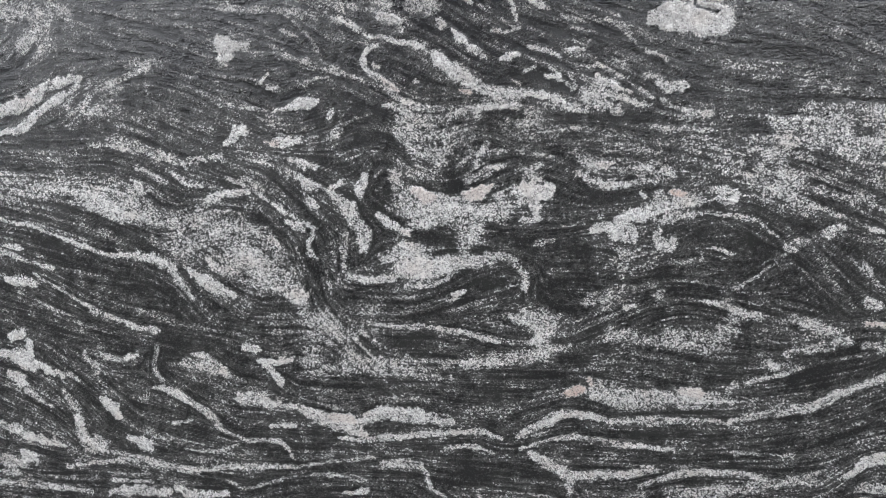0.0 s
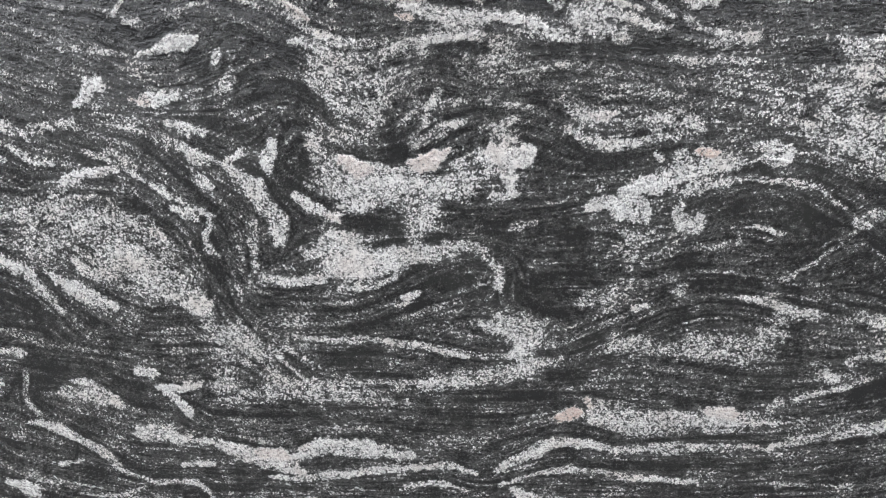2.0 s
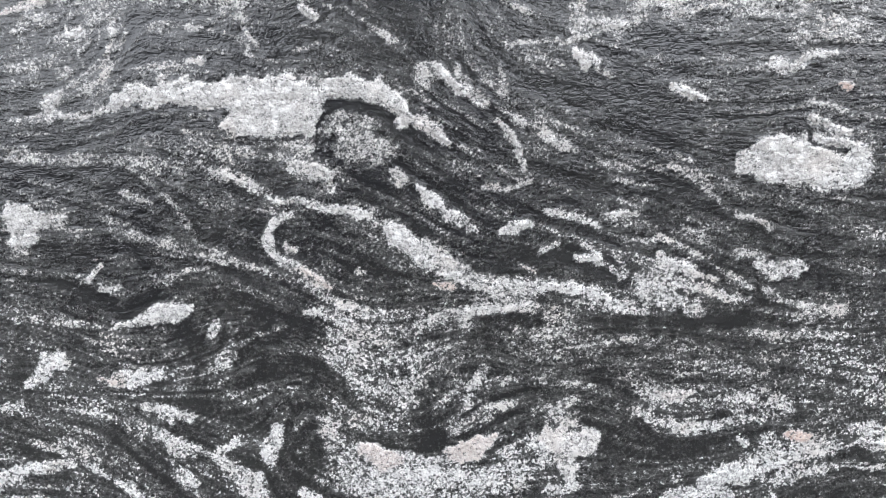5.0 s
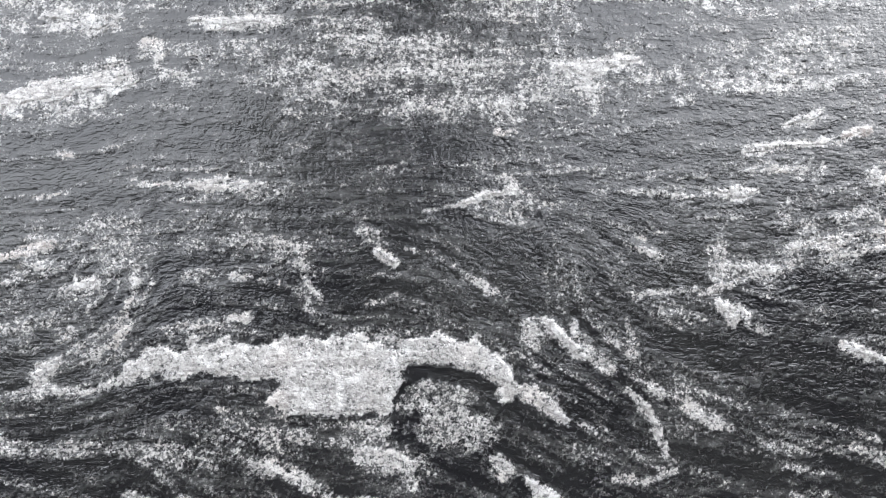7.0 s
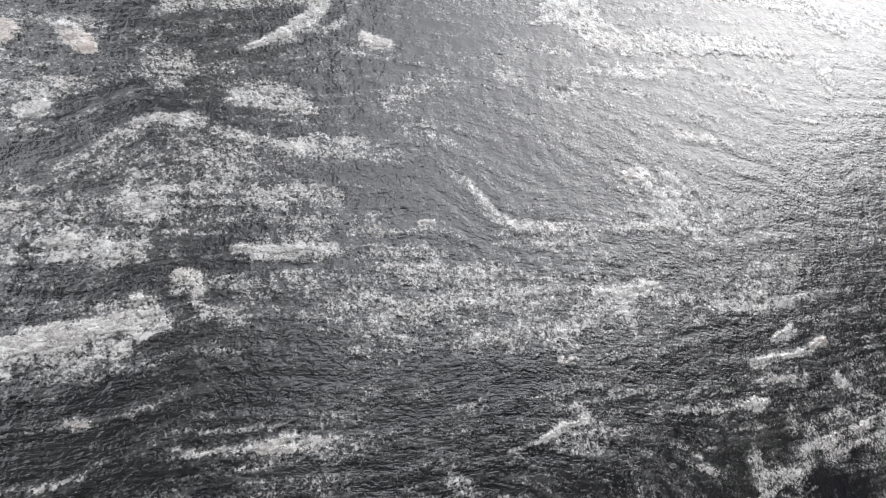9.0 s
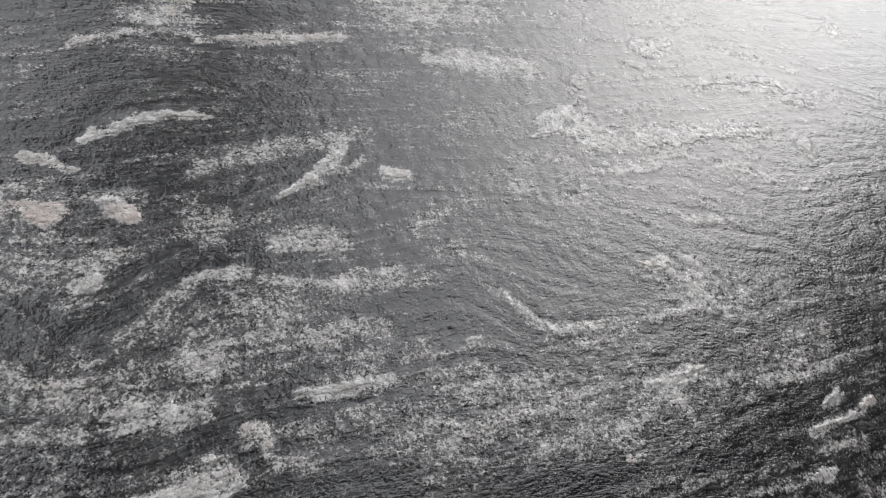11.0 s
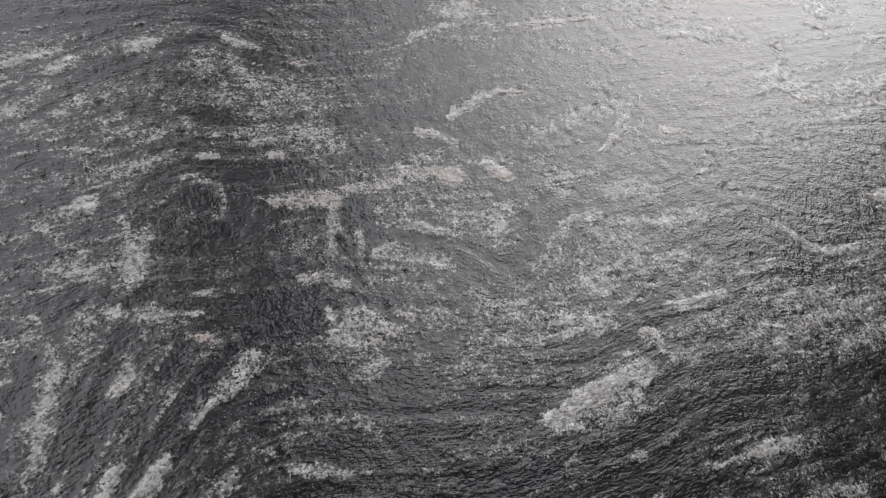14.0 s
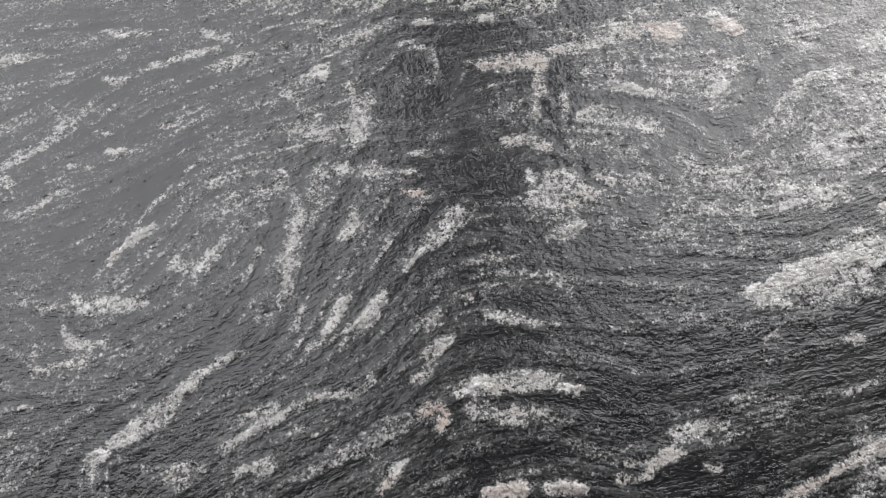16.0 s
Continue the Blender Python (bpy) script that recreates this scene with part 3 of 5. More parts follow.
vein(0.92, (-71, -197, 2.6), (-64, -203, 3.8), pink=0.15, soft=0.2)
vein(0.97, (-135, -48, 2.5), (-125, -49, 2.5), soft=0.2)
vein(0.50, (-142, -103, 2.9), (-134, -106, 2.1), soft=0.5)
vein(0.50, (-91, -37, 3.3), (-84, -48, 3.4), soft=0.5)
vein(0.40, (-189, -52, 0.8), (-151, -52, 1.2), (-118, -58, 0.8), soft=0.4)
vein(0.12, (140, -87, 11.6), (181, -108, 11.7), (222, -119, 7.5), soft=0.5)
vein(0.08, (65, -153, 6.7), (73, -160, 5.9), soft=0.5)
vein(0.10, (39, -89, 2.9), (68, -106, 3.3), (96, -122, 2.9), soft=0.4)
vein(0.11, (100, -65, 3.3), (123, -88, 5), soft=0.4)
vein(0.64, (49, -68, 6.7), (44, -79, 4.2), soft=0.5)
vein(0.88, (58, -63, 2.5), (69, -78, 4.2), (86, -90, 4.6), (96, -99, 2.1), soft=0.3)
vein(0.58, (76, -66, 2.1), (78, -74, 2.5), (99, -81, 1.2), soft=0.4)
vein(0.44, (108, -66, 2.1), (111, -83, 3.3), (108, -91, 2.5), soft=0.5)
vein(0.44, (114, -100, 3.3), (122, -113, 3.8), soft=0.5)
vein(0.78, (105, -110, 2.1), (115, -123, 2.5), (121, -138, 2.5), (124, -151, 1.7), soft=0.3)
vein(0.68, (138, -122, 2.9), (150, -129, 3.3), (166, -137, 1.7), soft=0.4)
vein(0.92, (168, -59, 3.3), (175, -66, 5.4), (174, -75, 2.9), soft=0.2)
vein(0.90, (181, -62, 2.5), (185, -70, 2.9), soft=0.2)
vein(0.92, (242, -90, 2.9), (253, -96, 4.6), (266, -103, 2.1), soft=0.2)
vein(0.66, (92, -159, 3.4), (111, -163, 2.5), (127, -159, 2.1), soft=0.4)
vein(0.58, (105, -145, 1.7), (120, -158, 1.7), soft=0.4)
vein(0.68, (19, -144, 3.8), (27, -150, 5.5), soft=0.4)
vein(0.94, (39, -158, 2.1), (55, -174, 5.5), (71, -188, 5.5), (81, -196, 2.1), soft=0.2)
vein(0.88, (105, -197, 3.4), (117, -195, 4.7), (127, -193, 2.5), soft=0.3)
vein(0.82, (16, -190, 7.6), (36, -209, 8.5), (57, -218, 5.5), (73, -225, 3.4), soft=0.4)
vein(0.94, (186, -188, 2.1), (198, -188, 4.2), (212, -189, 2.1), soft=0.2)
vein(0.62, (198, -176, 2.5), (217, -180, 1.7), soft=0.4)
vein(0.68, (139, -181, 1.7), (160, -189, 3), (181, -197, 2.1), soft=0.4)
vein(0.52, (179, -146, 2.1), (200, -151, 3.4), (217, -156, 1.7), soft=0.5)
vein(0.46, (237, -153, 1.7), (258, -161, 1.7), (270, -172, 1.3), soft=0.4)
vein(0.46, (248, -158, 1.7), (275, -182, 1.3), soft=0.4)
vein(0.62, (246, -202, 1.7), (261, -208, 2.5), soft=0.4)
vein(0.60, (290, -194, 1.7), (307, -200, 2.1), (320, -207, 1.7), soft=0.4)
vein(0.62, (133, -213, 2.1), (147, -209, 3.4), soft=0.5)
vein(0.68, (167, -212, 2.1), (179, -222, 2.5), (193, -236, 2.1), soft=0.4)
vein(0.90, (162, -221, 3), (180, -225, 3.4), soft=0.2)
vein(0.62, (209, -213, 1.7), (235, -212, 2.5), (251, -222, 3.4), (269, -227, 2.1), soft=0.5)
vein(0.78, (232, -228, 4.2), (255, -235, 5.9), soft=0.4)
vein(0.34, (135, -57, 0.8), (161, -82, 0.8), (198, -96, 0.8), soft=0.4)
vein(0.40, (183, -75, 2.1), (203, -86, 2.5), soft=0.4)
vein(0.34, (190, -96, 0.8), (231, -103, 0.8), (277, -112, 0.8), soft=0.4)
vein(0.34, (164, -113, 0.8), (213, -128, 0.8), (263, -134, 1.3), soft=0.4)
vein(0.40, (145, -143, 0.8), (187, -159, 1.3), (228, -170, 1.3), soft=0.4)
vein(0.36, (-404, 420, 13.7), (-399, 375, 13.2), (-392, 342, 8.7), soft=0.9)
vein(0.38, (-367, 375, 15.6), (-354, 350, 12.2), soft=0.9)
vein(0.38, (-559, 398, 9.1), (-542, 410, 9.4), soft=0.9)
vein(0.40, (-335, 181, 11.1), (-295, 182, 11.9), (-258, 172, 10), soft=0.9)
vein(0.46, (-148, 125, 8.9), (-106, 114, 11.3), (-61, 97, 9.9), soft=0.9)
vein(0.08, (-415, 285, 10.8), (-416, 268, 12.9), (-446, 262, 8.7), soft=0.5)
vein(0.10, (-214, 229, 4.3), (-233, 210, 5.7), (-252, 192, 4.8), soft=0.5)
vein(0.12, (-143, 231, 4.7), (-114, 227, 4.9), soft=0.5)
vein(0.12, (-78, 247, 10.4), (-67, 239, 9.1), soft=0.5)
vein(0.12, (-355, 131, 9.2), (-317, 127, 9.5), soft=0.5)
vein(0.12, (-475, 187, 4.8), (-468, 206, 4.3), soft=0.5)
vein(0.12, (-478, 394, 6.8), (-466, 381, 6.7), soft=0.5)
vein(0.52, (-557, 417, 4.4), (-533, 426, 6.1), (-505, 433, 4.8), soft=0.6)
vein(0.78, (-512, 412, 2.9), (-505, 417, 4.7), (-498, 423, 3.7), soft=0.4)
vein(0.72, (-462, 423, 3.1), (-450, 430, 6.8), (-438, 435, 3.8), soft=0.5)
vein(0.50, (-549, 372, 2.7), (-532, 381, 3.6), (-524, 388, 2.7), soft=0.6)
vein(0.50, (-516, 373, 1.8), (-504, 382, 2.7), soft=0.5)
vein(0.68, (-482, 365, 2.7), (-471, 370, 2.3), soft=0.4)
vein(0.55, (-575, 351, 3.3), (-561, 343, 2.6), (-551, 346, 1.7), soft=0.6)
vein(0.58, (-536, 345, 1.3), (-520, 346, 1.3), (-495, 343, 1.4), soft=0.4)
vein(0.55, (-471, 347, 5), (-457, 350, 4.2), soft=0.6)
vein(0.92, (-432, 327, 2.8), (-424, 327, 2.3), soft=0.3)
vein(0.88, (-388, 321, 2.4), (-383, 319, 2.4), soft=0.3)
vein(0.48, (-485, 307, 4.5), (-476, 312, 3.3), soft=0.7)
vein(0.85, (-513, 300, 3.2), (-505, 303, 5.3), (-497, 307, 2.9), soft=0.4)
vein(0.50, (-526, 289, 3.9), (-514, 289, 3.6), soft=0.7)
vein(0.46, (-578, 305, 2.3), (-567, 303, 2.3), soft=0.6)
vein(0.42, (-458, 303, 1.6), (-445, 312, 2.6), (-431, 309, 2.6), (-427, 297, 1.5), (-429, 281, 1.1), (-438, 278, 1.3), (-451, 284, 0.8), soft=0.5)
vein(0.50, (-487, 288, 3.4), (-483, 275, 3.9), (-482, 259, 3.8), (-488, 247, 4.5), soft=0.7)
vein(0.72, (-491, 257, 2.4), (-484, 247, 2.7), soft=0.5)
vein(0.72, (-392, 436, 4.2), (-381, 429, 4.7), (-375, 424, 3), pink=0.12, soft=0.4)
vein(0.50, (-348, 410, 5.4), (-335, 407, 4.8), pink=0.8, soft=0.5)
vein(0.46, (-446, 373, 3.9), (-433, 360, 3.9), soft=0.6)
vein(0.70, (-394, 282, 2.6), (-379, 281, 5.8), (-361, 277, 5.9), pink=0.28, soft=0.5)
vein(0.64, (-365, 267, 5), (-367, 247, 2.9), (-373, 235, 2.1), pink=0.18, soft=0.5)
vein(0.70, (-348, 285, 4), (-325, 288, 6), (-299, 290, 6.3), (-277, 288, 5), pink=0.22, soft=0.5)
vein(0.97, (-278, 286, 6.5), (-267, 285, 7.5), pink=0.3, soft=0.2)
vein(0.97, (-235, 287, 6.1), (-225, 280, 7.3), pink=0.3, soft=0.2)
vein(0.50, (-310, 294, 4), (-285, 303, 5), (-255, 297, 5.3), (-216, 289, 4.4), soft=0.7)
vein(0.94, (-249, 337, 1.9), (-222, 349, 4.7), (-193, 357, 4.1), (-166, 357, 1.9), soft=0.2)
vein(0.78, (-279, 328, 3.4), (-267, 323, 4), (-253, 315, 2.3), pink=0.05, soft=0.4)
vein(0.52, (-187, 308, 4), (-156, 317, 6.3), (-123, 326, 8), (-72, 333, 5.6), soft=0.6)
vein(0.88, (-137, 284, 1.9), (-112, 294, 5), (-92, 308, 5.9), (-75, 329, 4.5), soft=0.4)
vein(0.72, (-93, 302, 4.9), (-64, 309, 3.9), soft=0.4)
vein(0.94, (-51, 298, 5.4), (-37, 295, 5.5), pink=0.1, soft=0.2)
vein(0.64, (-151, 245, 2.7), (-132, 250, 7.6), (-111, 248, 8.9), (-99, 240, 4.4), soft=0.5)
vein(0.42, (-185, 274, 9.4), (-172, 261, 7.1), (-191, 253, 4.3), soft=0.8)
vein(0.72, (-211, 214, 2.3), (-196, 227, 3.3), (-176, 228, 4), (-158, 224, 3.2), (-128, 214, 3.1), (-100, 216, 4.1), (-67, 214, 3.8), soft=0.4)
vein(0.48, (-213, 205, 9.9), (-192, 209, 11.7), (-162, 193, 14.3), (-132, 185, 12.1), (-95, 176, 10.5), soft=0.9)
vein(0.56, (-232, 195, 4.8), (-216, 206, 4.9), soft=0.6)
vein(0.84, (-317, 253, 2.8), (-308, 246, 3.7), (-296, 241, 1.9), soft=0.3)
vein(0.90, (-258, 235, 3.8), (-248, 232, 3.8), soft=0.3)
vein(0.06, (-330, 248, 1.8), (-308, 235, 2.7), (-296, 225, 2.8), (-285, 216, 2.8), soft=0.3, rag=0.3)
vein(0.68, (-344, 235, 4.3), (-320, 227, 5.3), (-300, 215, 4), (-297, 208, 1.8), soft=0.5)
vein(0.60, (-351, 249, 3), (-355, 235, 2.9), soft=0.6)
vein(0.66, (-396, 225, 3.1), (-379, 223, 4.4), (-370, 216, 2.8), pink=0.12, soft=0.5)
vein(0.62, (-383, 190, 3.5), (-371, 194, 4.9), (-355, 186, 5), soft=0.5)
vein(0.56, (-386, 203, 2.1), (-390, 184, 2.7), soft=0.6)
vein(0.90, (-345, 190, 2.4), (-339, 185, 2.8), soft=0.3)
vein(0.74, (-385, 157, 3.3), (-373, 158, 4), (-363, 162, 2.7), soft=0.4)
vein(0.52, (-334, 201, 3.8), (-309, 203, 3.2), soft=0.7)
vein(0.75, (-251, 154, 3.9), (-230, 152, 6), (-204, 147, 5.4), pink=0.06, soft=0.5)
vein(0.56, (-209, 181, 7.4), (-202, 166, 6.3), soft=0.6)
vein(0.56, (-174, 177, 5.3), (-159, 179, 4.6), soft=0.6)
vein(0.80, (-182, 135, 5.3), (-176, 127, 6.3), (-176, 119, 3.8), pink=0.05, soft=0.4)
vein(0.84, (-194, 106, 3.8), (-205, 100, 2.7), soft=0.4)
vein(0.90, (-280, 100, 2.9), (-266, 102, 6.2), (-240, 105, 8.7), (-211, 107, 6.3), pink=0.08, soft=0.35)
vein(0.72, (-276, 94, 2.4), (-261, 88, 1.8), soft=0.4)
vein(0.58, (-223, 98, 9), (-213, 91, 5.3), soft=0.6)
vein(0.78, (-155, 146, 2.2), (-135, 144, 3.5), (-110, 142, 3.1), soft=0.4)
vein(0.52, (-115, 143, 2.8), (-71, 136, 5.2), (-41, 114, 7.4), soft=0.7)
vein(0.74, (-81, 113, 4.6), (-70, 108, 4.1), pink=0.08, soft=0.4)
vein(0.52, (-171, 111, 4.3), (-153, 103, 3.9), soft=0.7)
vein(0.52, (-275, 133, 1.9), (-263, 128, 1.9), soft=0.6)
vein(0.52, (-184, 39, 0.6), (-166, 38, 1), (-145, 35, 1.1), (-119, 29, 0.7), pink=0.1, soft=0.4)
vein(0.48, (-181, 49, 0.7), (-160, 46, 0.7), (-127, 37, 1.1), soft=0.4)
vein(0.85, (-146, 33, 1.7), (-138, 32, 1.7), soft=0.3)
vein(0.58, (-240, 66, 3.1), (-234, 60, 2.7), pink=0.1, soft=0.5)
vein(0.52, (-284, 72, 1.8), (-276, 74, 1.5), soft=0.5)
vein(0.48, (-345, 94, 0.6), (-320, 92, 0.6), soft=0.4)
vein(0.62, (-433, 117, 2), (-419, 113, 2.3), (-401, 104, 0.9), soft=0.5)
vein(0.48, (-431, 134, 0.9), (-406, 133, 0.9), (-377, 127, 1.3), soft=0.4)
vein(0.74, (-474, 157, 2.1), (-468, 160, 1.9), (-462, 164, 1.2), soft=0.4)
vein(0.52, (-434, 186, 3.5), (-445, 172, 4.7), (-453, 166, 3.2), (-463, 161, 1.9), soft=0.7)
vein(0.58, (-531, 218, 1.9), (-531, 207, 4.2), (-534, 195, 4.7), (-537, 183, 3.6), (-542, 169, 3), (-545, 153, 4.6), (-555, 142, 4.1), soft=0.6)
vein(0.54, (-499, 201, 2.6), (-500, 188, 4.5), (-509, 183, 3.5), soft=0.6)
vein(0.80, (-527, 127, 1.4), (-520, 133, 3.7), (-515, 140, 3.7), (-509, 145, 1.5), soft=0.3)
vein(0.76, (-516, 123, 1.7), (-505, 127, 3.1), (-496, 132, 3.7), (-489, 141, 2), soft=0.3)
vein(0.62, (-558, 201, 2.5), (-552, 202, 2.6), soft=0.5)
vein(0.56, (-568, 168, 2.3), (-561, 176, 2.9), (-556, 184, 2.3), soft=0.6)
vein(0.52, (-541, 135, 3.2), (-537, 142, 3.5), soft=0.7)
vein(0.85, (-463, 108, 2.2), (-456, 108, 2.2), soft=0.3)
vein(0.52, (-469, 119, 4.3), (-461, 123, 3.8), soft=0.7)
vein(0.60, (-501, 230, 3.8), (-486, 224, 5.3), (-471, 220, 2.1), (-456, 217, 1.4), soft=0.6)
vein(0.62, (-466, 206, 2.7), (-456, 201, 2.4), pink=0.7, soft=0.5)
vein(0.56, (-447, 132, 2.3), (-441, 128, 1.8), pink=0.35, soft=0.5)
vein(0.52, (-554, 237, 2.8), (-545, 237, 2.1), (-536, 236, 1.4), soft=0.6)
vein(0.50, (-566, 250, 0.7), (-546, 251, 1.1), (-526, 251, 0.7), (-502, 251, 0.7), soft=0.4)
vein(0.56, (-528, 258, 2.2), (-519, 261, 3.7), (-505, 251, 2.1), soft=0.6)
vein(0.68, (-460, 231, 1.5), (-449, 230, 1.5), soft=0.4)
vein(0.48, (-62, 126, 13.5), (-7, 111, 18.2), (52, 94, 19), (106, 87, 15.4), soft=0.9)
vein(0.10, (30, 227, 6.9), (51, 199, 18.9), (80, 186, 13.7), soft=0.5)
vein(0.10, (-151, 78, 8.5), (-118, 77, 7), (-132, 63, 5.5), soft=0.5)
vein(0.10, (114, 2, 8.2), (161, -5, 7), soft=0.5)
vein(0.13, (153, 35, 7.7), (106, 45, 7.3), soft=0.5)
vein(0.07, (226, -53, 10), (260, -58, 10.3), soft=0.5)
vein(0.88, (95, 326, 3.6), (118, 335, 7.7), (136, 347, 6), soft=0.3)
vein(0.90, (133, 326, 10.4), (154, 316, 15.2), (174, 312, 6.2), soft=0.3)
vein(0.78, (200, 314, 8.4), (241, 318, 10.9), (296, 320, 10.3), (380, 320, 8.1), soft=0.4)
vein(0.88, (450, 364, 7.1), (473, 360, 12), (481, 352, 5.7), soft=0.3)
vein(0.90, (423, 302, 11.9), (422, 286, 10.7), soft=0.3)
vein(0.62, (73, 298, 4.5), (116, 299, 4.1), soft=0.5)
vein(0.62, (233, 299, 3), (292, 280, 4.8), (339, 258, 5), (377, 241, 4.3), soft=0.4)
vein(0.52, (95, 268, 7.5), (121, 265, 6.5), soft=0.7)
vein(0.50, (47, 275, 4.9), (66, 274, 5), soft=0.7)
vein(0.64, (202, 226, 5.4), (242, 223, 3.7), soft=0.5)
vein(0.62, (5, 183, 3.8), (18, 161, 3.7), (47, 153, 2.7), (71, 152, 2.7), soft=0.5)
vein(0.90, (57, 152, 2.6), (67, 153, 2.6), pink=0.1, soft=0.3)
vein(0.84, (132, 190, 4.1), (155, 190, 5.3), (157, 179, 3.1), soft=0.4)
vein(0.78, (175, 186, 5.8), (187, 170, 9), (189, 159, 5.7), soft=0.4)
vein(0.58, (112, 146, 2.7), (145, 147, 3.3), soft=0.5)
vein(0.88, (80, 99, 3.7), (105, 97, 5.3), (122, 101, 4.8), pink=0.2, soft=0.3)
vein(0.97, (115, 100, 4.4), (131, 102, 2.5), soft=0.2)
vein(0.62, (97, 89, 4.5), (103, 77, 4), (103, 68, 2), soft=0.5)
vein(0.62, (40, 58, 2.2), (51, 59, 2.2), pink=0.25, soft=0.4)
vein(0.94, (-38, 157, 2), (-30, 157, 2), soft=0.2)
vein(0.52, (143, 90, 4.6), (195, 81, 4.7), (260, 75, 4.5), soft=0.7)
vein(0.64, (156, 74, 2.8), (167, 71, 2.3), soft=0.4)
vein(0.78, (227, 52, 2.4), (250, 57, 3.3), soft=0.3)
vein(0.78, (196, 37, 2.5), (221, 37, 3.4), (259, 37, 2.2), soft=0.3)
vein(0.84, (265, 42, 3.3), (279, 45, 3.4), pink=0.2, soft=0.3)
vein(0.78, (276, 15, 4.9), (284, 8, 5), soft=0.4)
vein(0.52, (200, 21, 4.1), (243, 19, 4.7), soft=0.7)
vein(0.94, (170, 10, 1.9), (187, 9, 3.6), (202, 8, 2), soft=0.2)
vein(0.84, (-13, 11, 0.9), (7, 13, 1.6), (28, 16, 2.6), (45, 19, 2), soft=0.3)
vein(0.64, (40, 29, 2.9), (47, 20, 2.5), soft=0.5)
vein(0.78, (214, -30, 2.9), (255, -25, 3), (297, -21, 3.2), soft=0.4)
vein(0.62, (174, -23, 5.8), (173, -37, 8.3), (204, -43, 5.9), soft=0.6)
vein(0.52, (-52, 4, 4.1), (-42, -4, 4.2), soft=0.7)
vein(0.48, (117, -23, 5.3), (134, -34, 3.8), soft=0.7)
vein(0.64, (119, -15, 2.5), (126, -18, 2.1), soft=0.4)
vein(0.74, (-140, 41, 1.7), (-132, 39, 1.1), (-114, 34, 0.9), pink=0.12, soft=0.4)
vein(0.64, (-169, 37, 1.1), (-153, 35, 1.1), (-135, 32, 0.9), pink=0.4, soft=0.4)
vein(0.97, (-142, 32, 1.4), (-137, 31, 1.7), soft=0.2)
vein(0.58, (-163, 46, 0.8), (-148, 44, 0.9), soft=0.4)
vein(0.48, (-182, 58, 2.3), (-172, 58, 2.3), pink=0.1, soft=0.6)
vein(0.50, (-93, 57, 4.1), (-84, 57, 2.5), pink=0.2, soft=0.6)
vein(0.45, (-98, 81, 1), (-79, 73, 1.3), (-66, 69, 1), soft=0.4)
vein(0.40, (-43, 41, 1), (-5, 40, 1), (34, 36, 0.7), soft=0.4)
vein(0.40, (61, 36, 0.7), (113, 25, 0.8), (173, 20, 0.8), soft=0.4)
vein(0.42, (109, 16, 0.8), (142, 10, 1.2), (167, 8, 0.8), soft=0.4)
vein(0.95, (-99, -86, 12.5), (-70, -89, 20.1), (-45, -92, 19.2), soft=0.14)
vein(0.06, (-96, -110, 1.3), (-76, -114, 1.3), (-55, -114, 1.3), (-38, -114, 0.8), soft=0.3, rag=0.3)
vein(0.45, (-172, -554, 16.1), (-122, -579, 14.2), soft=0.8)
vein(0.41, (-174, -589, 15.7), (-177, -633, 20.3), (-124, -623, 15.9), (-56, -630, 14.1), (11, -628, 13), (77, -618, 13.6), (158, -608, 15.1), soft=0.8)
vein(0.44, (251, -572, 8.2), (282, -580, 9.8), (387, -578, 12.9), (415, -554, 11), soft=0.9)
vein(0.07, (493, -640, 10.5), (548, -615, 10.2), (522, -647, 7), soft=0.5)
vein(0.09, (41, -787, 18.5), (75, -799, 13.7), (108, -784, 10.6), soft=0.5)
vein(0.09, (270, -724, 6.1), (348, -725, 6), soft=0.5)
vein(0.10, (-301, -724, 6.5), (-263, -717, 8.3), soft=0.5)
vein(0.10, (-312, -749, 4.9), (-240, -773, 6.8), soft=0.5)
vein(0.11, (-599, -597, 13.2), (-465, -594, 12), soft=0.5)
vein(0.11, (-540, -661, 12.9), (-474, -678, 11.8), soft=0.5)
vein(0.10, (-434, -743, 9), (-397, -751, 8.9), soft=0.5)
vein(0.08, (150, -642, 7.7), (190, -635, 5.9), soft=0.5)
vein(0.81, (-702, -623, 6.1), (-663, -631, 13.2), (-645, -640, 9.1), (-607, -649, 5.1), (-572, -664, 3.1), soft=0.2)
vein(0.92, (-648, -605, 7.1), (-649, -636, 7.1), soft=0.2)
vein(0.84, (-678, -594, 6.5), (-660, -591, 7.4), soft=0.3)
vein(0.88, (-690, -656, 6.4), (-673, -668, 8.5), soft=0.2)
vein(0.81, (-722, -744, 5.4), (-683, -758, 7.5), (-644, -769, 6.4), (-608, -779, 2.1), soft=0.2)
vein(0.90, (-683, -801, 10.8), (-670, -804, 9.7), soft=0.2)
vein(0.62, (-715, -816, 14.1), (-691, -821, 9.7), soft=0.5)
vein(0.90, (-534, -694, 5.2), (-521, -703, 9.4), (-508, -727, 4.2), soft=0.2)
vein(0.78, (-580, -739, 7.4), (-568, -768, 15.1), (-543, -776, 9.4), soft=0.4)
vein(0.79, (-494, -760, 5.1), (-470, -765, 8.3), (-456, -777, 4.2), soft=0.2)
vein(0.52, (-601, -682, 3.2), (-581, -715, 5.3), (-571, -748, 5.3), soft=0.5)
vein(0.46, (-661, -684, 5.4), (-623, -711, 4.3), soft=0.5)
vein(0.72, (-535, -550, 1.9), (-480, -569, 2.9), (-429, -583, 3.8), soft=0.3)
vein(0.80, (-482, -625, 4.4), (-466, -619, 5.3), soft=0.3)
vein(0.52, (-525, -625, 2.9), (-495, -628, 2.9), soft=0.5)
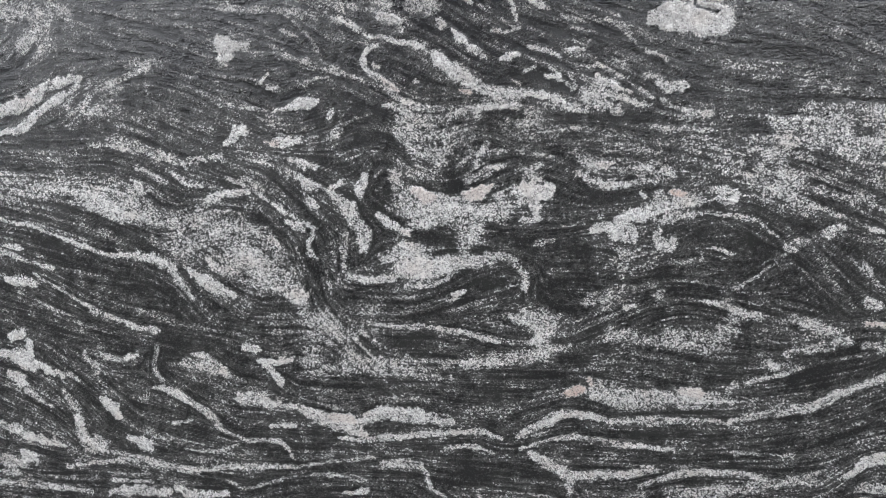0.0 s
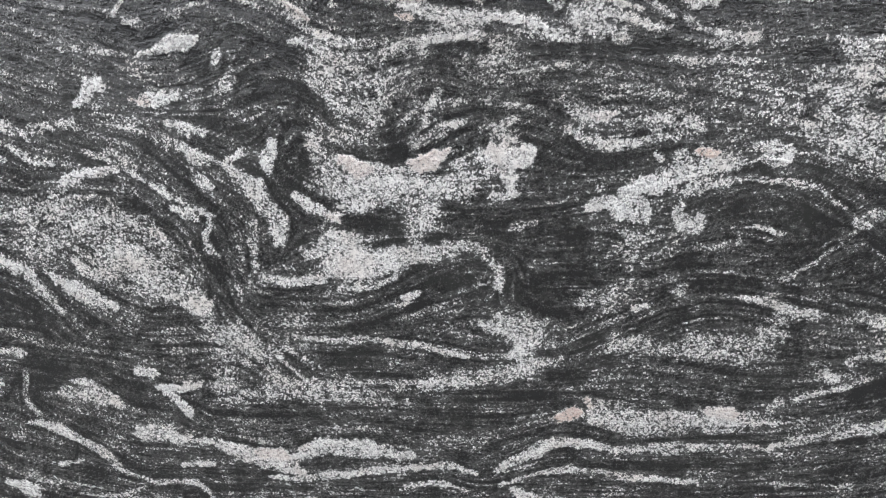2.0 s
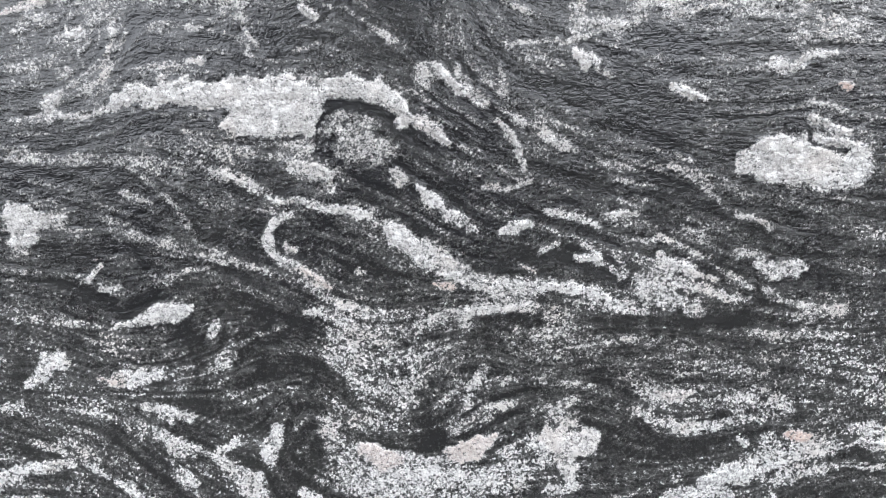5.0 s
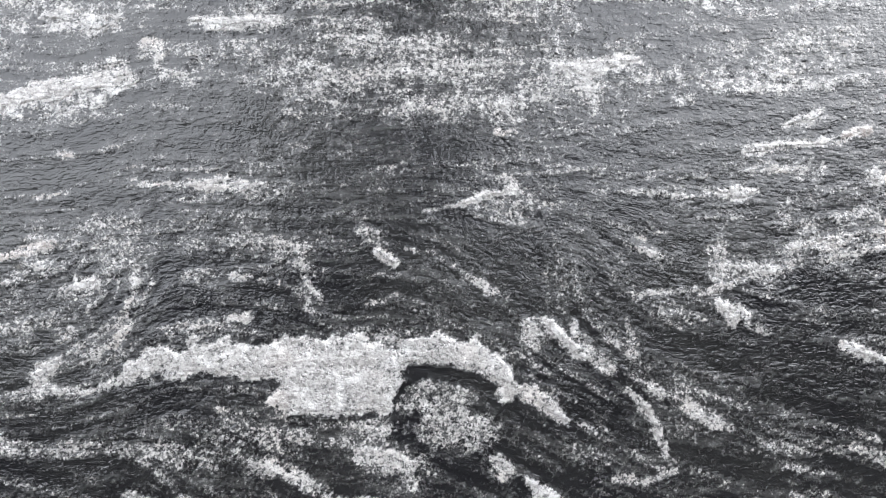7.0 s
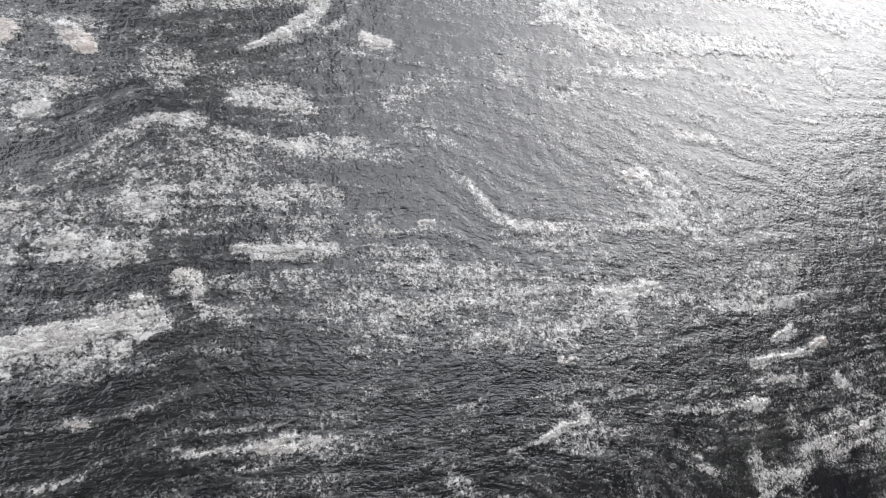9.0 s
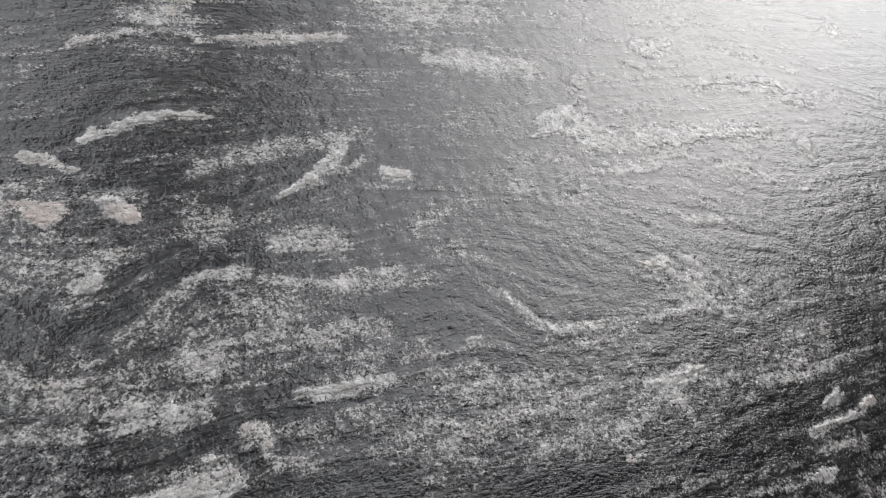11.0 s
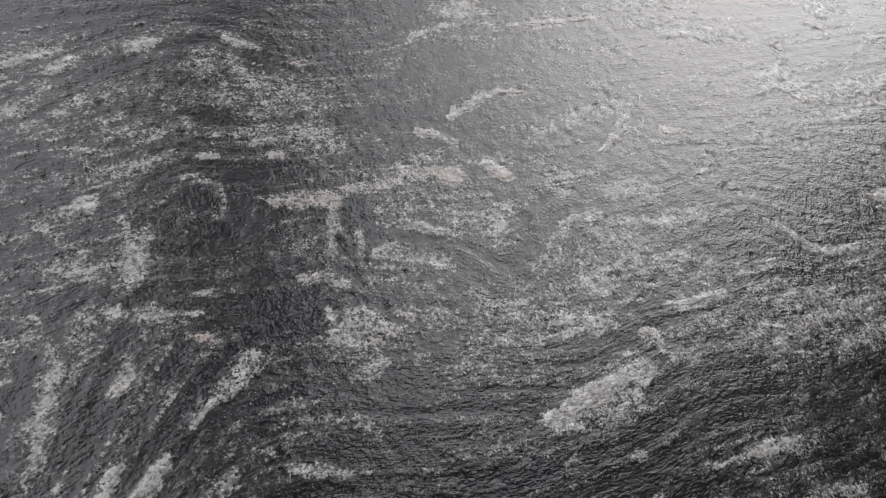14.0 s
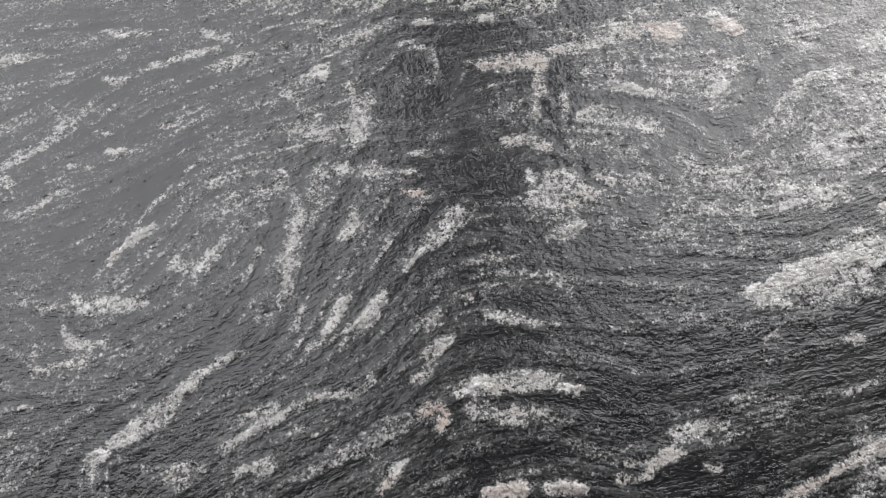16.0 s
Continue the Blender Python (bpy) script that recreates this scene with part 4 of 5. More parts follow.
vein(0.50, (-554, -619, 3.1), (-536, -649, 4.1), soft=0.5)
vein(0.72, (-440, -672, 2.9), (-408, -681, 5.9), (-377, -698, 6), (-351, -721, 6), (-334, -741, 4), soft=0.3)
vein(0.46, (-428, -603, 3.7), (-437, -640, 3.8), (-426, -667, 3), soft=0.5)
vein(0.64, (-334, -741, 3.9), (-294, -754, 3.9), (-248, -756, 3.9), (-231, -768, 3.9), (-222, -783, 2.9), soft=0.3)
vein(0.52, (-384, -631, 7.6), (-348, -639, 8.5), (-320, -648, 5.7), soft=0.6)
vein(0.74, (-374, -617, 2.8), (-347, -621, 5.7), (-323, -638, 3.9), soft=0.3)
vein(0.90, (-290, -604, 4.6), (-271, -609, 7.4), soft=0.3)
vein(0.81, (-265, -626, 3.6), (-238, -627, 5.3), (-209, -618, 2.6), soft=0.2)
vein(0.81, (-257, -633, 4.7), (-240, -648, 5.7), (-233, -663, 3.8), soft=0.2)
vein(0.67, (-297, -686, 8.4), (-261, -688, 9.4), (-235, -696, 5.6), (-206, -698, 3.7), soft=0.4)
vein(0.74, (-208, -702, 4.7), (-173, -712, 10.4), (-138, -724, 11.3), (-111, -736, 6.6), pink=0.08, soft=0.3)
vein(0.94, (-155, -712, 6.5), (-127, -714, 8.3), pink=0.3, soft=0.2)
vein(0.72, (-112, -716, 6.2), (-76, -702, 11.6), (-42, -705, 12.7), (1, -709, 7.2), (27, -716, 4.5), soft=0.3)
vein(0.72, (-148, -745, 2.8), (-113, -748, 4.6), (-60, -742, 5.4), (-17, -735, 4.5), (25, -732, 4.5), (67, -725, 4.5), (98, -737, 2.7), soft=0.3)
vein(0.67, (-96, -561, 1.7), (-54, -569, 3.4), (-4, -567, 3.4), (45, -576, 3.4), (95, -589, 3.4), soft=0.3)
vein(0.72, (-255, -731, 2.8), (-217, -727, 2.8), soft=0.3)
vein(0.69, (-415, -732, 3.8), (-387, -727, 2.8), soft=0.3)
vein(0.76, (-535, -855, 5.1), (-495, -851, 9.1), (-434, -852, 5.1), soft=0.2)
vein(0.77, (-425, -842, 4.2), (-388, -852, 8.1), (-337, -847, 5.9), soft=0.2)
vein(0.64, (-532, -835, 3.1), (-461, -834, 2), soft=0.3)
vein(0.58, (-610, -814, 3), (-479, -798, 5), (-393, -809, 4), (-316, -800, 3.9), (-223, -796, 2.8), (-150, -783, 2.8), (-95, -775, 2.8), soft=0.4)
vein(0.52, (-526, -785, 5.2), (-450, -802, 5.1), (-382, -816, 4.1), soft=0.5)
vein(0.54, (-337, -825, 3.1), (-301, -838, 2.9), (-243, -818, 2.8), (-170, -807, 2.9), (-106, -813, 2.9), soft=0.4)
vein(0.54, (-738, -846, 4.3), (-656, -852, 4.2), (-573, -858, 4.2), soft=0.4)
vein(0.62, (-399, -775, 2), (-352, -776, 2.9), (-311, -764, 1.9), soft=0.4)
vein(0.58, (-80, -784, 5.6), (-45, -782, 7.5), (-19, -790, 4.7), (-11, -818, 4.6), (7, -833, 3.8), soft=0.5)
vein(0.77, (-144, -836, 3.8), (-107, -832, 5.7), soft=0.2)
vein(0.56, (134, -550, 14.9), (158, -562, 19.3), (158, -587, 15.8), soft=0.6)
vein(0.90, (192, -663, 5.1), (211, -654, 6.7), pink=0.7, soft=0.2)
vein(0.75, (223, -640, 4), (228, -651, 4), pink=0.45, soft=0.3)
vein(0.64, (237, -656, 11), (269, -668, 13.6), (315, -666, 11), (361, -665, 10.9), (415, -667, 9.1), soft=0.6)
vein(0.92, (351, -653, 5.8), (374, -656, 7.5), pink=0.22, soft=0.2)
vein(0.76, (121, -734, 3.4), (142, -720, 6), (174, -701, 6.8), (198, -693, 5.2), (224, -695, 3.5), soft=0.3)
vein(0.64, (222, -695, 4.3), (254, -703, 4.3), (293, -701, 5.1), (339, -699, 4.3), (385, -700, 4.2), (417, -701, 3.4), soft=0.4)
vein(0.69, (125, -752, 2.6), (166, -737, 3.5), (206, -731, 4.4), (246, -735, 4.4), (294, -740, 3.5), (342, -744, 2.6), soft=0.3)
vein(0.62, (16, -757, 2.7), (50, -751, 3.6), (85, -758, 2.7), soft=0.4)
vein(0.66, (142, -760, 4.5), (170, -777, 8), (191, -793, 9.6), (201, -813, 6), soft=0.5)
vein(0.65, (199, -793, 4.5), (239, -787, 8), (279, -785, 7.9), (312, -774, 6.1), soft=0.4)
vein(0.68, (295, -801, 2.6), (334, -786, 4.4), (365, -778, 5.2), (426, -775, 4.3), (466, -782, 3.4), soft=0.4)
vein(0.52, (335, -808, 7.1), (397, -805, 8.8), (458, -793, 6.9), (533, -776, 5.1), soft=0.7)
vein(0.76, (574, -776, 3.2), (595, -752, 7.4), (621, -741, 7.5), soft=0.3)
vein(0.62, (596, -787, 6.7), (626, -792, 6.7), soft=0.5)
vein(0.52, (425, -747, 2.6), (501, -744, 2.5), soft=0.4)
vein(0.62, (415, -697, 4.2), (459, -687, 5), (495, -681, 5), (524, -674, 4.9), (551, -655, 4.9), (592, -637, 4), (611, -625, 4), soft=0.5)
vein(0.58, (488, -596, 6.4), (518, -591, 8), (561, -579, 6.3), soft=0.6)
vein(0.62, (460, -607, 5.3), (471, -616, 5.3), soft=0.5)
vein(0.67, (580, -586, 4.7), (607, -583, 4.7), soft=0.4)
vein(0.64, (584, -555, 5.4), (605, -557, 5.4), pink=0.35, soft=0.4)
vein(0.52, (492, -544, 6.7), (516, -560, 7.6), (546, -567, 6.2), soft=0.7)
vein(0.66, (411, -652, 4), (422, -641, 3.2), soft=0.5)
vein(0.58, (434, -642, 2.5), (485, -624, 3.2), (507, -616, 2.4), soft=0.5)
vein(0.44, (-676, 308, 4.4), (-639, 305, 3.5), soft=0.8)
vein(0.46, (-711, 270, 4.3), (-704, 259, 3.6), soft=0.8)
vein(0.46, (-661, 137, 4.4), (-689, 138, 3.1), (-689, 151, 3.2), soft=0.8)
vein(0.44, (-632, 72, 3.7), (-617, 68, 5.3), (-602, 69, 3), soft=0.8)
vein(0.15, (-614, 125, 7.5), (-597, 138, 9), soft=0.6)
vein(0.15, (-673, 110, 6.1), (-664, 114, 6.1), soft=0.6)
vein(0.08, (-539, 66, 4), (-526, 72, 5.5), (-493, 78, 4.6), soft=0.5)
vein(0.08, (-438, 44, 2.9), (-407, 44, 2.6), (-388, 55, 3.8), soft=0.5)
vein(0.10, (-327, 4, 4.9), (-313, 16, 3.6), soft=0.5)
vein(0.12, (-354, 61, 7.5), (-325, 51, 6.9), soft=0.5)
vein(0.06, (-460, 89, 1.6), (-440, 91, 1.9), (-412, 85, 2.2), (-386, 74, 2.2), (-373, 62, 3.5), soft=0.4)
vein(0.84, (-713, 357, 2.4), (-698, 357, 3.4), (-675, 354, 1.4), soft=0.3)
vein(0.58, (-645, 368, 1.4), (-630, 365, 3.8), (-614, 359, 2.8), soft=0.5)
vein(0.64, (-643, 328, 3.1), (-634, 324, 3.1), soft=0.4)
vein(0.66, (-594, 333, 2.4), (-578, 336, 2.8), (-567, 337, 1.9), soft=0.5)
vein(0.52, (-613, 332, 2.8), (-600, 333, 2.3), soft=0.6)
vein(0.54, (-661, 304, 3.1), (-672, 293, 4.9), (-687, 285, 4.9), (-705, 278, 4.8), soft=0.6)
vein(0.64, (-608, 282, 2.2), (-596, 287, 2.2), (-584, 291, 1.8), soft=0.4)
vein(0.52, (-651, 288, 1.2), (-639, 283, 1.2), soft=0.4)
vein(0.64, (-645, 273, 1.7), (-634, 272, 1.3), soft=0.4)
vein(0.58, (-669, 267, 1.6), (-654, 262, 1.2), soft=0.4)
vein(0.58, (-704, 238, 2), (-690, 241, 2.9), (-679, 249, 2.5), (-668, 249, 1.6), soft=0.6)
vein(0.88, (-643, 200, 2.3), (-632, 208, 3.1), (-620, 213, 2.7), soft=0.3)
vein(0.62, (-654, 188, 2.3), (-642, 200, 2.3), soft=0.5)
vein(0.44, (-629, 217, 1.2), (-610, 234, 1.6), (-583, 258, 1.2), soft=0.4)
vein(0.58, (-667, 177, 3.2), (-657, 170, 3.7), (-631, 166, 3.2), (-623, 168, 1.5), soft=0.6)
vein(0.58, (-674, 162, 2.4), (-670, 154, 3.3), (-657, 146, 3.6), (-647, 149, 2.8), soft=0.6)
vein(0.58, (-604, 187, 3.9), (-593, 183, 4.8), (-586, 189, 3.4), soft=0.6)
vein(0.64, (-569, 124, 2.3), (-589, 120, 2.7), (-602, 115, 4.4), (-612, 104, 5), (-631, 96, 4.2), (-646, 90, 3.3), (-657, 82, 3.6), (-657, 74, 2.1), soft=0.5)
vein(0.78, (-658, 86, 2.8), (-650, 86, 2.5), soft=0.4)
vein(0.70, (-615, 100, 3), (-608, 104, 2.6), soft=0.4)
vein(0.64, (-695, 120, 2), (-691, 120, 2), soft=0.4)
vein(0.52, (-590, 76, 1.9), (-571, 80, 3.1), (-560, 89, 4.4), (-576, 90, 3.1), soft=0.7)
vein(0.92, (-574, 80, 1.5), (-568, 81, 1.5), soft=0.3)
vein(0.62, (-562, 79, 0.9), (-545, 92, 1.6), (-523, 91, 1.6), (-510, 91, 2.5), (-502, 96, 2.2), soft=0.4)
vein(0.58, (-579, 61, 3.1), (-568, 59, 3), (-563, 63, 1.9), soft=0.6)
vein(0.64, (-479, 91, 3.5), (-470, 98, 4.1), (-460, 105, 2.6), pink=0.12, soft=0.5)
vein(0.64, (-477, 71, 3.3), (-467, 68, 4), (-472, 60, 3.3), pink=0.6, soft=0.5)
vein(0.64, (-459, 77, 2.5), (-445, 80, 4.6), (-430, 77, 6.2), (-415, 75, 5.3), (-401, 74, 2.5), soft=0.5)
vein(0.62, (-452, 67, 4.5), (-434, 62, 5.4), (-416, 57, 3.9), soft=0.5)
vein(0.92, (-401, 68, 3.4), (-393, 66, 2.8), pink=0.1, soft=0.3)
vein(0.74, (-450, 78, 2.8), (-439, 76, 3.4), soft=0.4)
vein(0.66, (-434, 117, 2), (-421, 113, 2.3), (-407, 106, 1.7), (-393, 103, 1), soft=0.4)
vein(0.84, (-450, 24, 3.6), (-437, 24, 3.9), pink=0.35, soft=0.3)
vein(0.84, (-421, 19, 3.6), (-405, 16, 2.5), pink=0.2, soft=0.3)
vein(0.64, (-385, 16, 3.6), (-372, 16, 3), (-364, 22, 3), (-353, 24, 2.2), pink=0.12, soft=0.5)
vein(0.58, (-348, 33, 3.4), (-338, 33, 3.2), (-323, 31, 1.2), soft=0.6)
vein(0.52, (-357, 34, 0.8), (-343, 37, 0.9), (-319, 32, 0.6), soft=0.4)
vein(0.76, (-339, 14, 2.4), (-332, 10, 2.4), soft=0.4)
vein(0.70, (-310, -9, 1.3), (-291, -6, 1.8), (-266, 0, 2.1), (-242, 6, 2.4), pink=0.4, soft=0.4)
vein(0.52, (-261, -8, 0.8), (-247, -6, 0.8), soft=0.4)
vein(0.54, (-508, 37, 2.3), (-499, 44, 2.7), pink=0.4, soft=0.5)
vein(0.62, (-500, 47, 2.3), (-492, 49, 1.8), soft=0.5)
vein(0.48, (-544, 70, 0.6), (-519, 77, 0.6), (-492, 84, 0.6), soft=0.4)
vein(0.50, (-515, 58, 0.9), (-496, 63, 0.9), (-477, 66, 0.6), soft=0.4)
vein(0.45, (-553, 51, 0.9), (-528, 55, 0.9), (-503, 58, 0.9), soft=0.4)
vein(0.46, (-241, 196, 6.5), (-208, 214, 9.8), (-174, 222, 9), soft=0.9)
vein(0.44, (-206, 196, 12.6), (-177, 185, 15.7), soft=0.9)
vein(0.44, (-147, 211, 8.5), (-99, 211, 8.2), (-46, 210, 7.8), soft=0.9)
vein(0.46, (-157, 170, 6.4), (-104, 173, 6), soft=0.9)
vein(0.42, (-251, 183, 9), (-215, 172, 8), soft=0.9)
vein(0.50, (-261, 111, 6.8), (-230, 111, 8.2), (-201, 114, 6.7), pink=0.06, soft=0.9)
vein(0.44, (-242, 92, 6.1), (-218, 89, 5.1), soft=0.9)
vein(0.46, (-155, 126, 9.2), (-111, 122, 12.5), (-71, 116, 13), soft=0.9)
vein(0.45, (-266, 152, 4.5), (-229, 150, 5.7), (-205, 152, 4.2), soft=0.9)
vein(0.45, (-134, 145, 5.2), (-108, 143, 5.4), soft=0.9)
vein(0.46, (-143, 251, 5.4), (-108, 248, 4.8), soft=0.9)
vein(0.42, (-39, 247, 11.8), (-2, 263, 9.7), soft=0.9)
vein(0.42, (-28, 221, 10.1), (-3, 217, 8.5), soft=0.9)
vein(0.40, (20, 136, 11.4), (89, 137, 12.3), soft=0.9)
vein(0.40, (180, 100, 12.3), (275, 107, 13.6), soft=0.9)
vein(0.40, (200, 145, 11.3), (260, 142, 15.3), soft=0.9)
vein(0.44, (-382, 182, 10), (-353, 182, 10.2), soft=0.9)
vein(0.42, (-354, 218, 8.9), (-333, 213, 9.1), soft=0.9)
vein(0.44, (-305, 161, 8.4), (-269, 151, 7.1), soft=0.9)
vein(0.42, (-534, 198, 6.1), (-540, 169, 5.9), soft=0.9)
vein(0.40, (-491, 246, 7), (-476, 278, 6), soft=0.9)
vein(0.40, (-124, 159, 10), (-72, 156, 10.5), soft=0.9)
vein(0.37, (-255, 6, 14.9), (-210, -1, 14.9), (-147, -4, 11.6), (-94, -16, 9.1), soft=0.9)
vein(0.35, (-250, -35, 18.5), (-222, -54, 15.1), soft=0.9)
vein(0.42, (185, -33, 9.1), (247, -29, 9.1), (310, -29, 9), (350, -56, 10.7), soft=0.9)
vein(0.38, (20, -2, 9.1), (62, 11, 9), soft=0.9)
vein(0.46, (-262, 166, 13.1), (-215, 172, 13.4), (-165, 178, 9.9), soft=0.9)
vein(0.44, (-83, 116, 16.3), (-14, 98, 18.8), (58, 87, 16.7), (117, 95, 13.8), soft=0.9)
vein(0.40, (147, 155, 15.3), (229, 144, 15.8), soft=0.9)
vein(0.33, (-253, -26, 12.7), (-212, -18, 12.9), (-195, -2, 9.4), soft=0.9)
vein(0.50, (-90, 113, 9.3), (-60, 119, 7.7), (-26, 129, 7.8), soft=0.9)
vein(0.50, (-43, 99, 13.8), (-3, 89, 15.3), (48, 90, 15.3), soft=0.9)
vein(0.48, (140, 84, 9.2), (197, 88, 11.5), (257, 104, 11.5), soft=0.9)
vein(0.11, (5, -1, 6.5), (29, -13, 9.3), (56, -22, 6.5), soft=0.5)
vein(0.12, (-157, -36, 6.3), (-109, -33, 4.9), soft=0.5)
vein(0.80, (-276, 98, 6.9), (-241, 107, 7.7), (-201, 116, 6.2), pink=0.04, soft=0.4)
vein(0.64, (-241, 150, 7.8), (-204, 148, 6.2), soft=0.6)
vein(0.68, (-143, 143, 5.5), (-102, 140, 5.5), soft=0.6)
vein(0.58, (-183, 126, 6.2), (-169, 127, 6.2), soft=0.6)
vein(0.86, (-44, -14, 2.1), (-31, -22, 2.1), soft=0.3)
vein(0.64, (-91, -12, 2.8), (-88, -27, 2.8), (-81, -40, 2.4), soft=0.5)
vein(0.46, (-129, -13, 3.2), (-112, -11, 3.9), (-94, -14, 3.2), soft=0.6)
vein(0.82, (-133, -23, 1.7), (-120, -25, 1.7), soft=0.3)
vein(0.97, (-135, -48, 1.7), (-123, -48, 2.4), soft=0.2)
vein(0.72, (-274, 0, 3.2), (-253, 4, 2.9), (-241, 5, 1.4), pink=0.2, soft=0.4)
vein(0.74, (-223, -20, 3.1), (-215, -23, 3.1), soft=0.4)
vein(0.64, (-181, -23, 2.1), (-195, -47, 2.8), (-204, -61, 2.1), soft=0.5)
vein(0.56, (-188, 39, 1.4), (-160, 36, 1.5), (-110, 34, 1.5), soft=0.4)
vein(0.74, (-142, 34, 2.6), (-134, 40, 2.2), soft=0.4)
vein(0.42, (-205, 53, 1.1), (-170, 47, 1.1), (-116, 44, 0.7), soft=0.4)
vein(0.42, (-223, 32, 1.1), (-184, 26, 1.1), (-142, 27, 1.1), soft=0.4)
vein(0.56, (9, -35, 3.2), (23, -39, 2.8), (37, -49, 1.8), soft=0.5)
vein(0.52, (-51, -47, 2.1), (-32, -41, 2.1), pink=0.12, soft=0.5)
vein(0.06, (159, -89, 12), (206, -113, 15.4), (252, -130, 15.4), soft=0.5)
vein(0.08, (152, -143, 8.9), (181, -162, 9.6), soft=0.5)
vein(0.42, (136, -108, 1), (169, -124, 1), (200, -150, 1), soft=0.4)
vein(0.38, (174, -83, 0.7), (215, -100, 0.7), (256, -110, 0.7), soft=0.4)
vein(0.38, (177, -118, 0.7), (216, -134, 0.7), (256, -151, 1), soft=0.4)
vein(0.08, (-265, 74, 6.7), (-238, 70, 8.1), (-203, 76, 6.3), soft=0.5)
vein(0.08, (-265, 49, 8.3), (-220, 38, 8.6), (-176, 24, 6.8), soft=0.5)
vein(0.38, (-261, 53, 1), (-231, 58, 1.1), (-194, 63, 0.8), soft=0.4)
vein(0.42, (-252, 34, 1.3), (-225, 41, 1.3), (-190, 43, 1.1), pink=0.1, soft=0.4)
vein(0.46, (-241, 65, 1.7), (-234, 59, 1.7), pink=0.2, soft=0.5)
vein(0.10, (-17, -110, 16.8), (2, -118, 18.5), soft=0.4)
vein(0.54, (-20, -109, 10.1), (-5, -112, 15.1), (8, -126, 11.8), soft=0.4)
vein(0.05, (-39, -114, 1.7), (-37, -105, 1.7), (-28, -95, 1.7), (-9, -90, 1.7), (10, -97, 1.7), (25, -113, 1.7), (39, -124, 1.7), soft=0.3, rag=0.3)
vein(0.05, (-30, -126, 1.7), (-20, -138, 1.7), (-6, -147, 1.7), soft=0.3, rag=0.3)
vein(0.33, (-578, 401, 23.7), (-514, 390, 28.6), (-472, 334, 21), soft=0.9)
vein(0.33, (-554, 317, 18.7), (-500, 267, 16), soft=0.9)
vein(0.33, (-576, 223, 16.4), (-522, 221, 15), soft=0.9)
vein(0.33, (-335, 154, 11), (-280, 130, 11.4), soft=0.9)
vein(0.36, (-370, 373, 18.8), (-347, 303, 17.2), soft=0.9)
vein(0.38, (-322, 270, 16.3), (-260, 248, 17.1), soft=0.9)
vein(0.40, (-90, 111, 15.8), (10, 99, 17.5), (76, 102, 16.2), soft=0.9)
vein(0.86, (31, 415, 9.6), (82, 414, 14.2), (126, 406, 9.1), soft=0.3)
vein(0.86, (101, 341, 6), (145, 348, 12.8), (155, 324, 14.2), (187, 315, 7.9), soft=0.3)
vein(0.74, (171, 391, 9), (160, 359, 9.5), soft=0.4)
vein(0.74, (-162, 434, 3.5), (-115, 438, 5.2), (-50, 442, 5.7), pink=0.12, soft=0.4)
vein(0.72, (-245, 427, 3.3), (-234, 435, 2.8), pink=0.1, soft=0.4)
vein(0.84, (282, 440, 13.4), (320, 445, 10.5), soft=0.3)
vein(0.62, (328, 389, 6.3), (424, 378, 7), (561, 366, 9.7), soft=0.4)
vein(0.62, (139, 287, 4.6), (197, 289, 6.2), (254, 300, 4.7), soft=0.5)
vein(0.60, (29, 471, 10.7), (60, 476, 11.2), soft=0.5)
foliation((-648, -288), (-557, -300), (-466, -302), (-380, -327), (-296, -361))
foliation((-663, -382), (-527, -417), (-396, -478))
foliation((-680, -488), (-546, -559), (-418, -593))
foliation((-692, -561), (-578, -587), (-504, -604))
foliation((-604, -634), (-519, -727), (-428, -781), (-335, -796))
foliation((-714, -695), (-638, -731), (-575, -778))
foliation((-424, -742), (-286, -775), (-150, -769))
foliation((-489, -140), (-406, -167), (-324, -201), (-243, -242))
foliation((-492, -227), (-427, -197), (-342, -216), (-270, -257), (-222, -290))
foliation((-460, -252), (-376, -286), (-293, -328))
foliation((-148, -170), (-87, -209), (-41, -248))
foliation((-154, -260), (-105, -246), (-41, -256), (5, -265), (113, -245))
foliation((186, -169), (294, -215), (399, -247), (535, -265))
foliation((222, -143), (328, -189), (465, -215), (577, -232))
foliation((381, -150), (475, -168), (575, -219))
foliation((260, -286), (404, -333), (510, -371), (593, -416))
foliation((337, -422), (407, -399), (480, -437), (554, -513))
foliation((228, -581), (341, -531), (451, -553))
foliation((110, -617), (267, -613), (420, -642), (563, -622))
foliation((-103, -544), (-11, -535), (71, -493))
foliation((422, -692), (531, -672), (611, -629))
foliation((191, -753), (349, -755), (499, -731), (616, -685))
foliation((-227, -362), (-181, -419), (-167, -477), (-154, -537), (-106, -596))
foliation((-62, -792), (66, -795), (150, -800))
foliation((-270, 28), (-207, 28), (-145, 26), (-83, 16), (-21, 12))
foliation((-269, 40), (-218, 47))
foliation((-194, -72), (-238, -90), (-281, -94))
foliation((-74, -34), (-41, -32), (-8, -42), (25, -57))
foliation((-21, 4), (-1, -9), (27, -15))
foliation((62, 11), (73, -18), (67, -47))
foliation((96, 22), (102, -16), (113, -41))
foliation((112, 0), (165, -7), (228, -7), (278, -2))
foliation((100, -57), (123, -88), (160, -98))
foliation((124, -67), (161, -90), (223, -102), (285, -127), (348, -127))
foliation((183, -62), (223, -94), (264, -113))
foliation((224, -81), (308, -82))
foliation((264, -113), (328, -100), (377, -91))
foliation((138, -126), (199, -155), (261, -184), (323, -214), (372, -234))
foliation((135, -181), (197, -202), (259, -227), (300, -255))
foliation((262, -168), (324, -197), (373, -208))
foliation((215, -275), (299, -280), (370, -285))
foliation((100, -268), (129, -296), (172, -290))
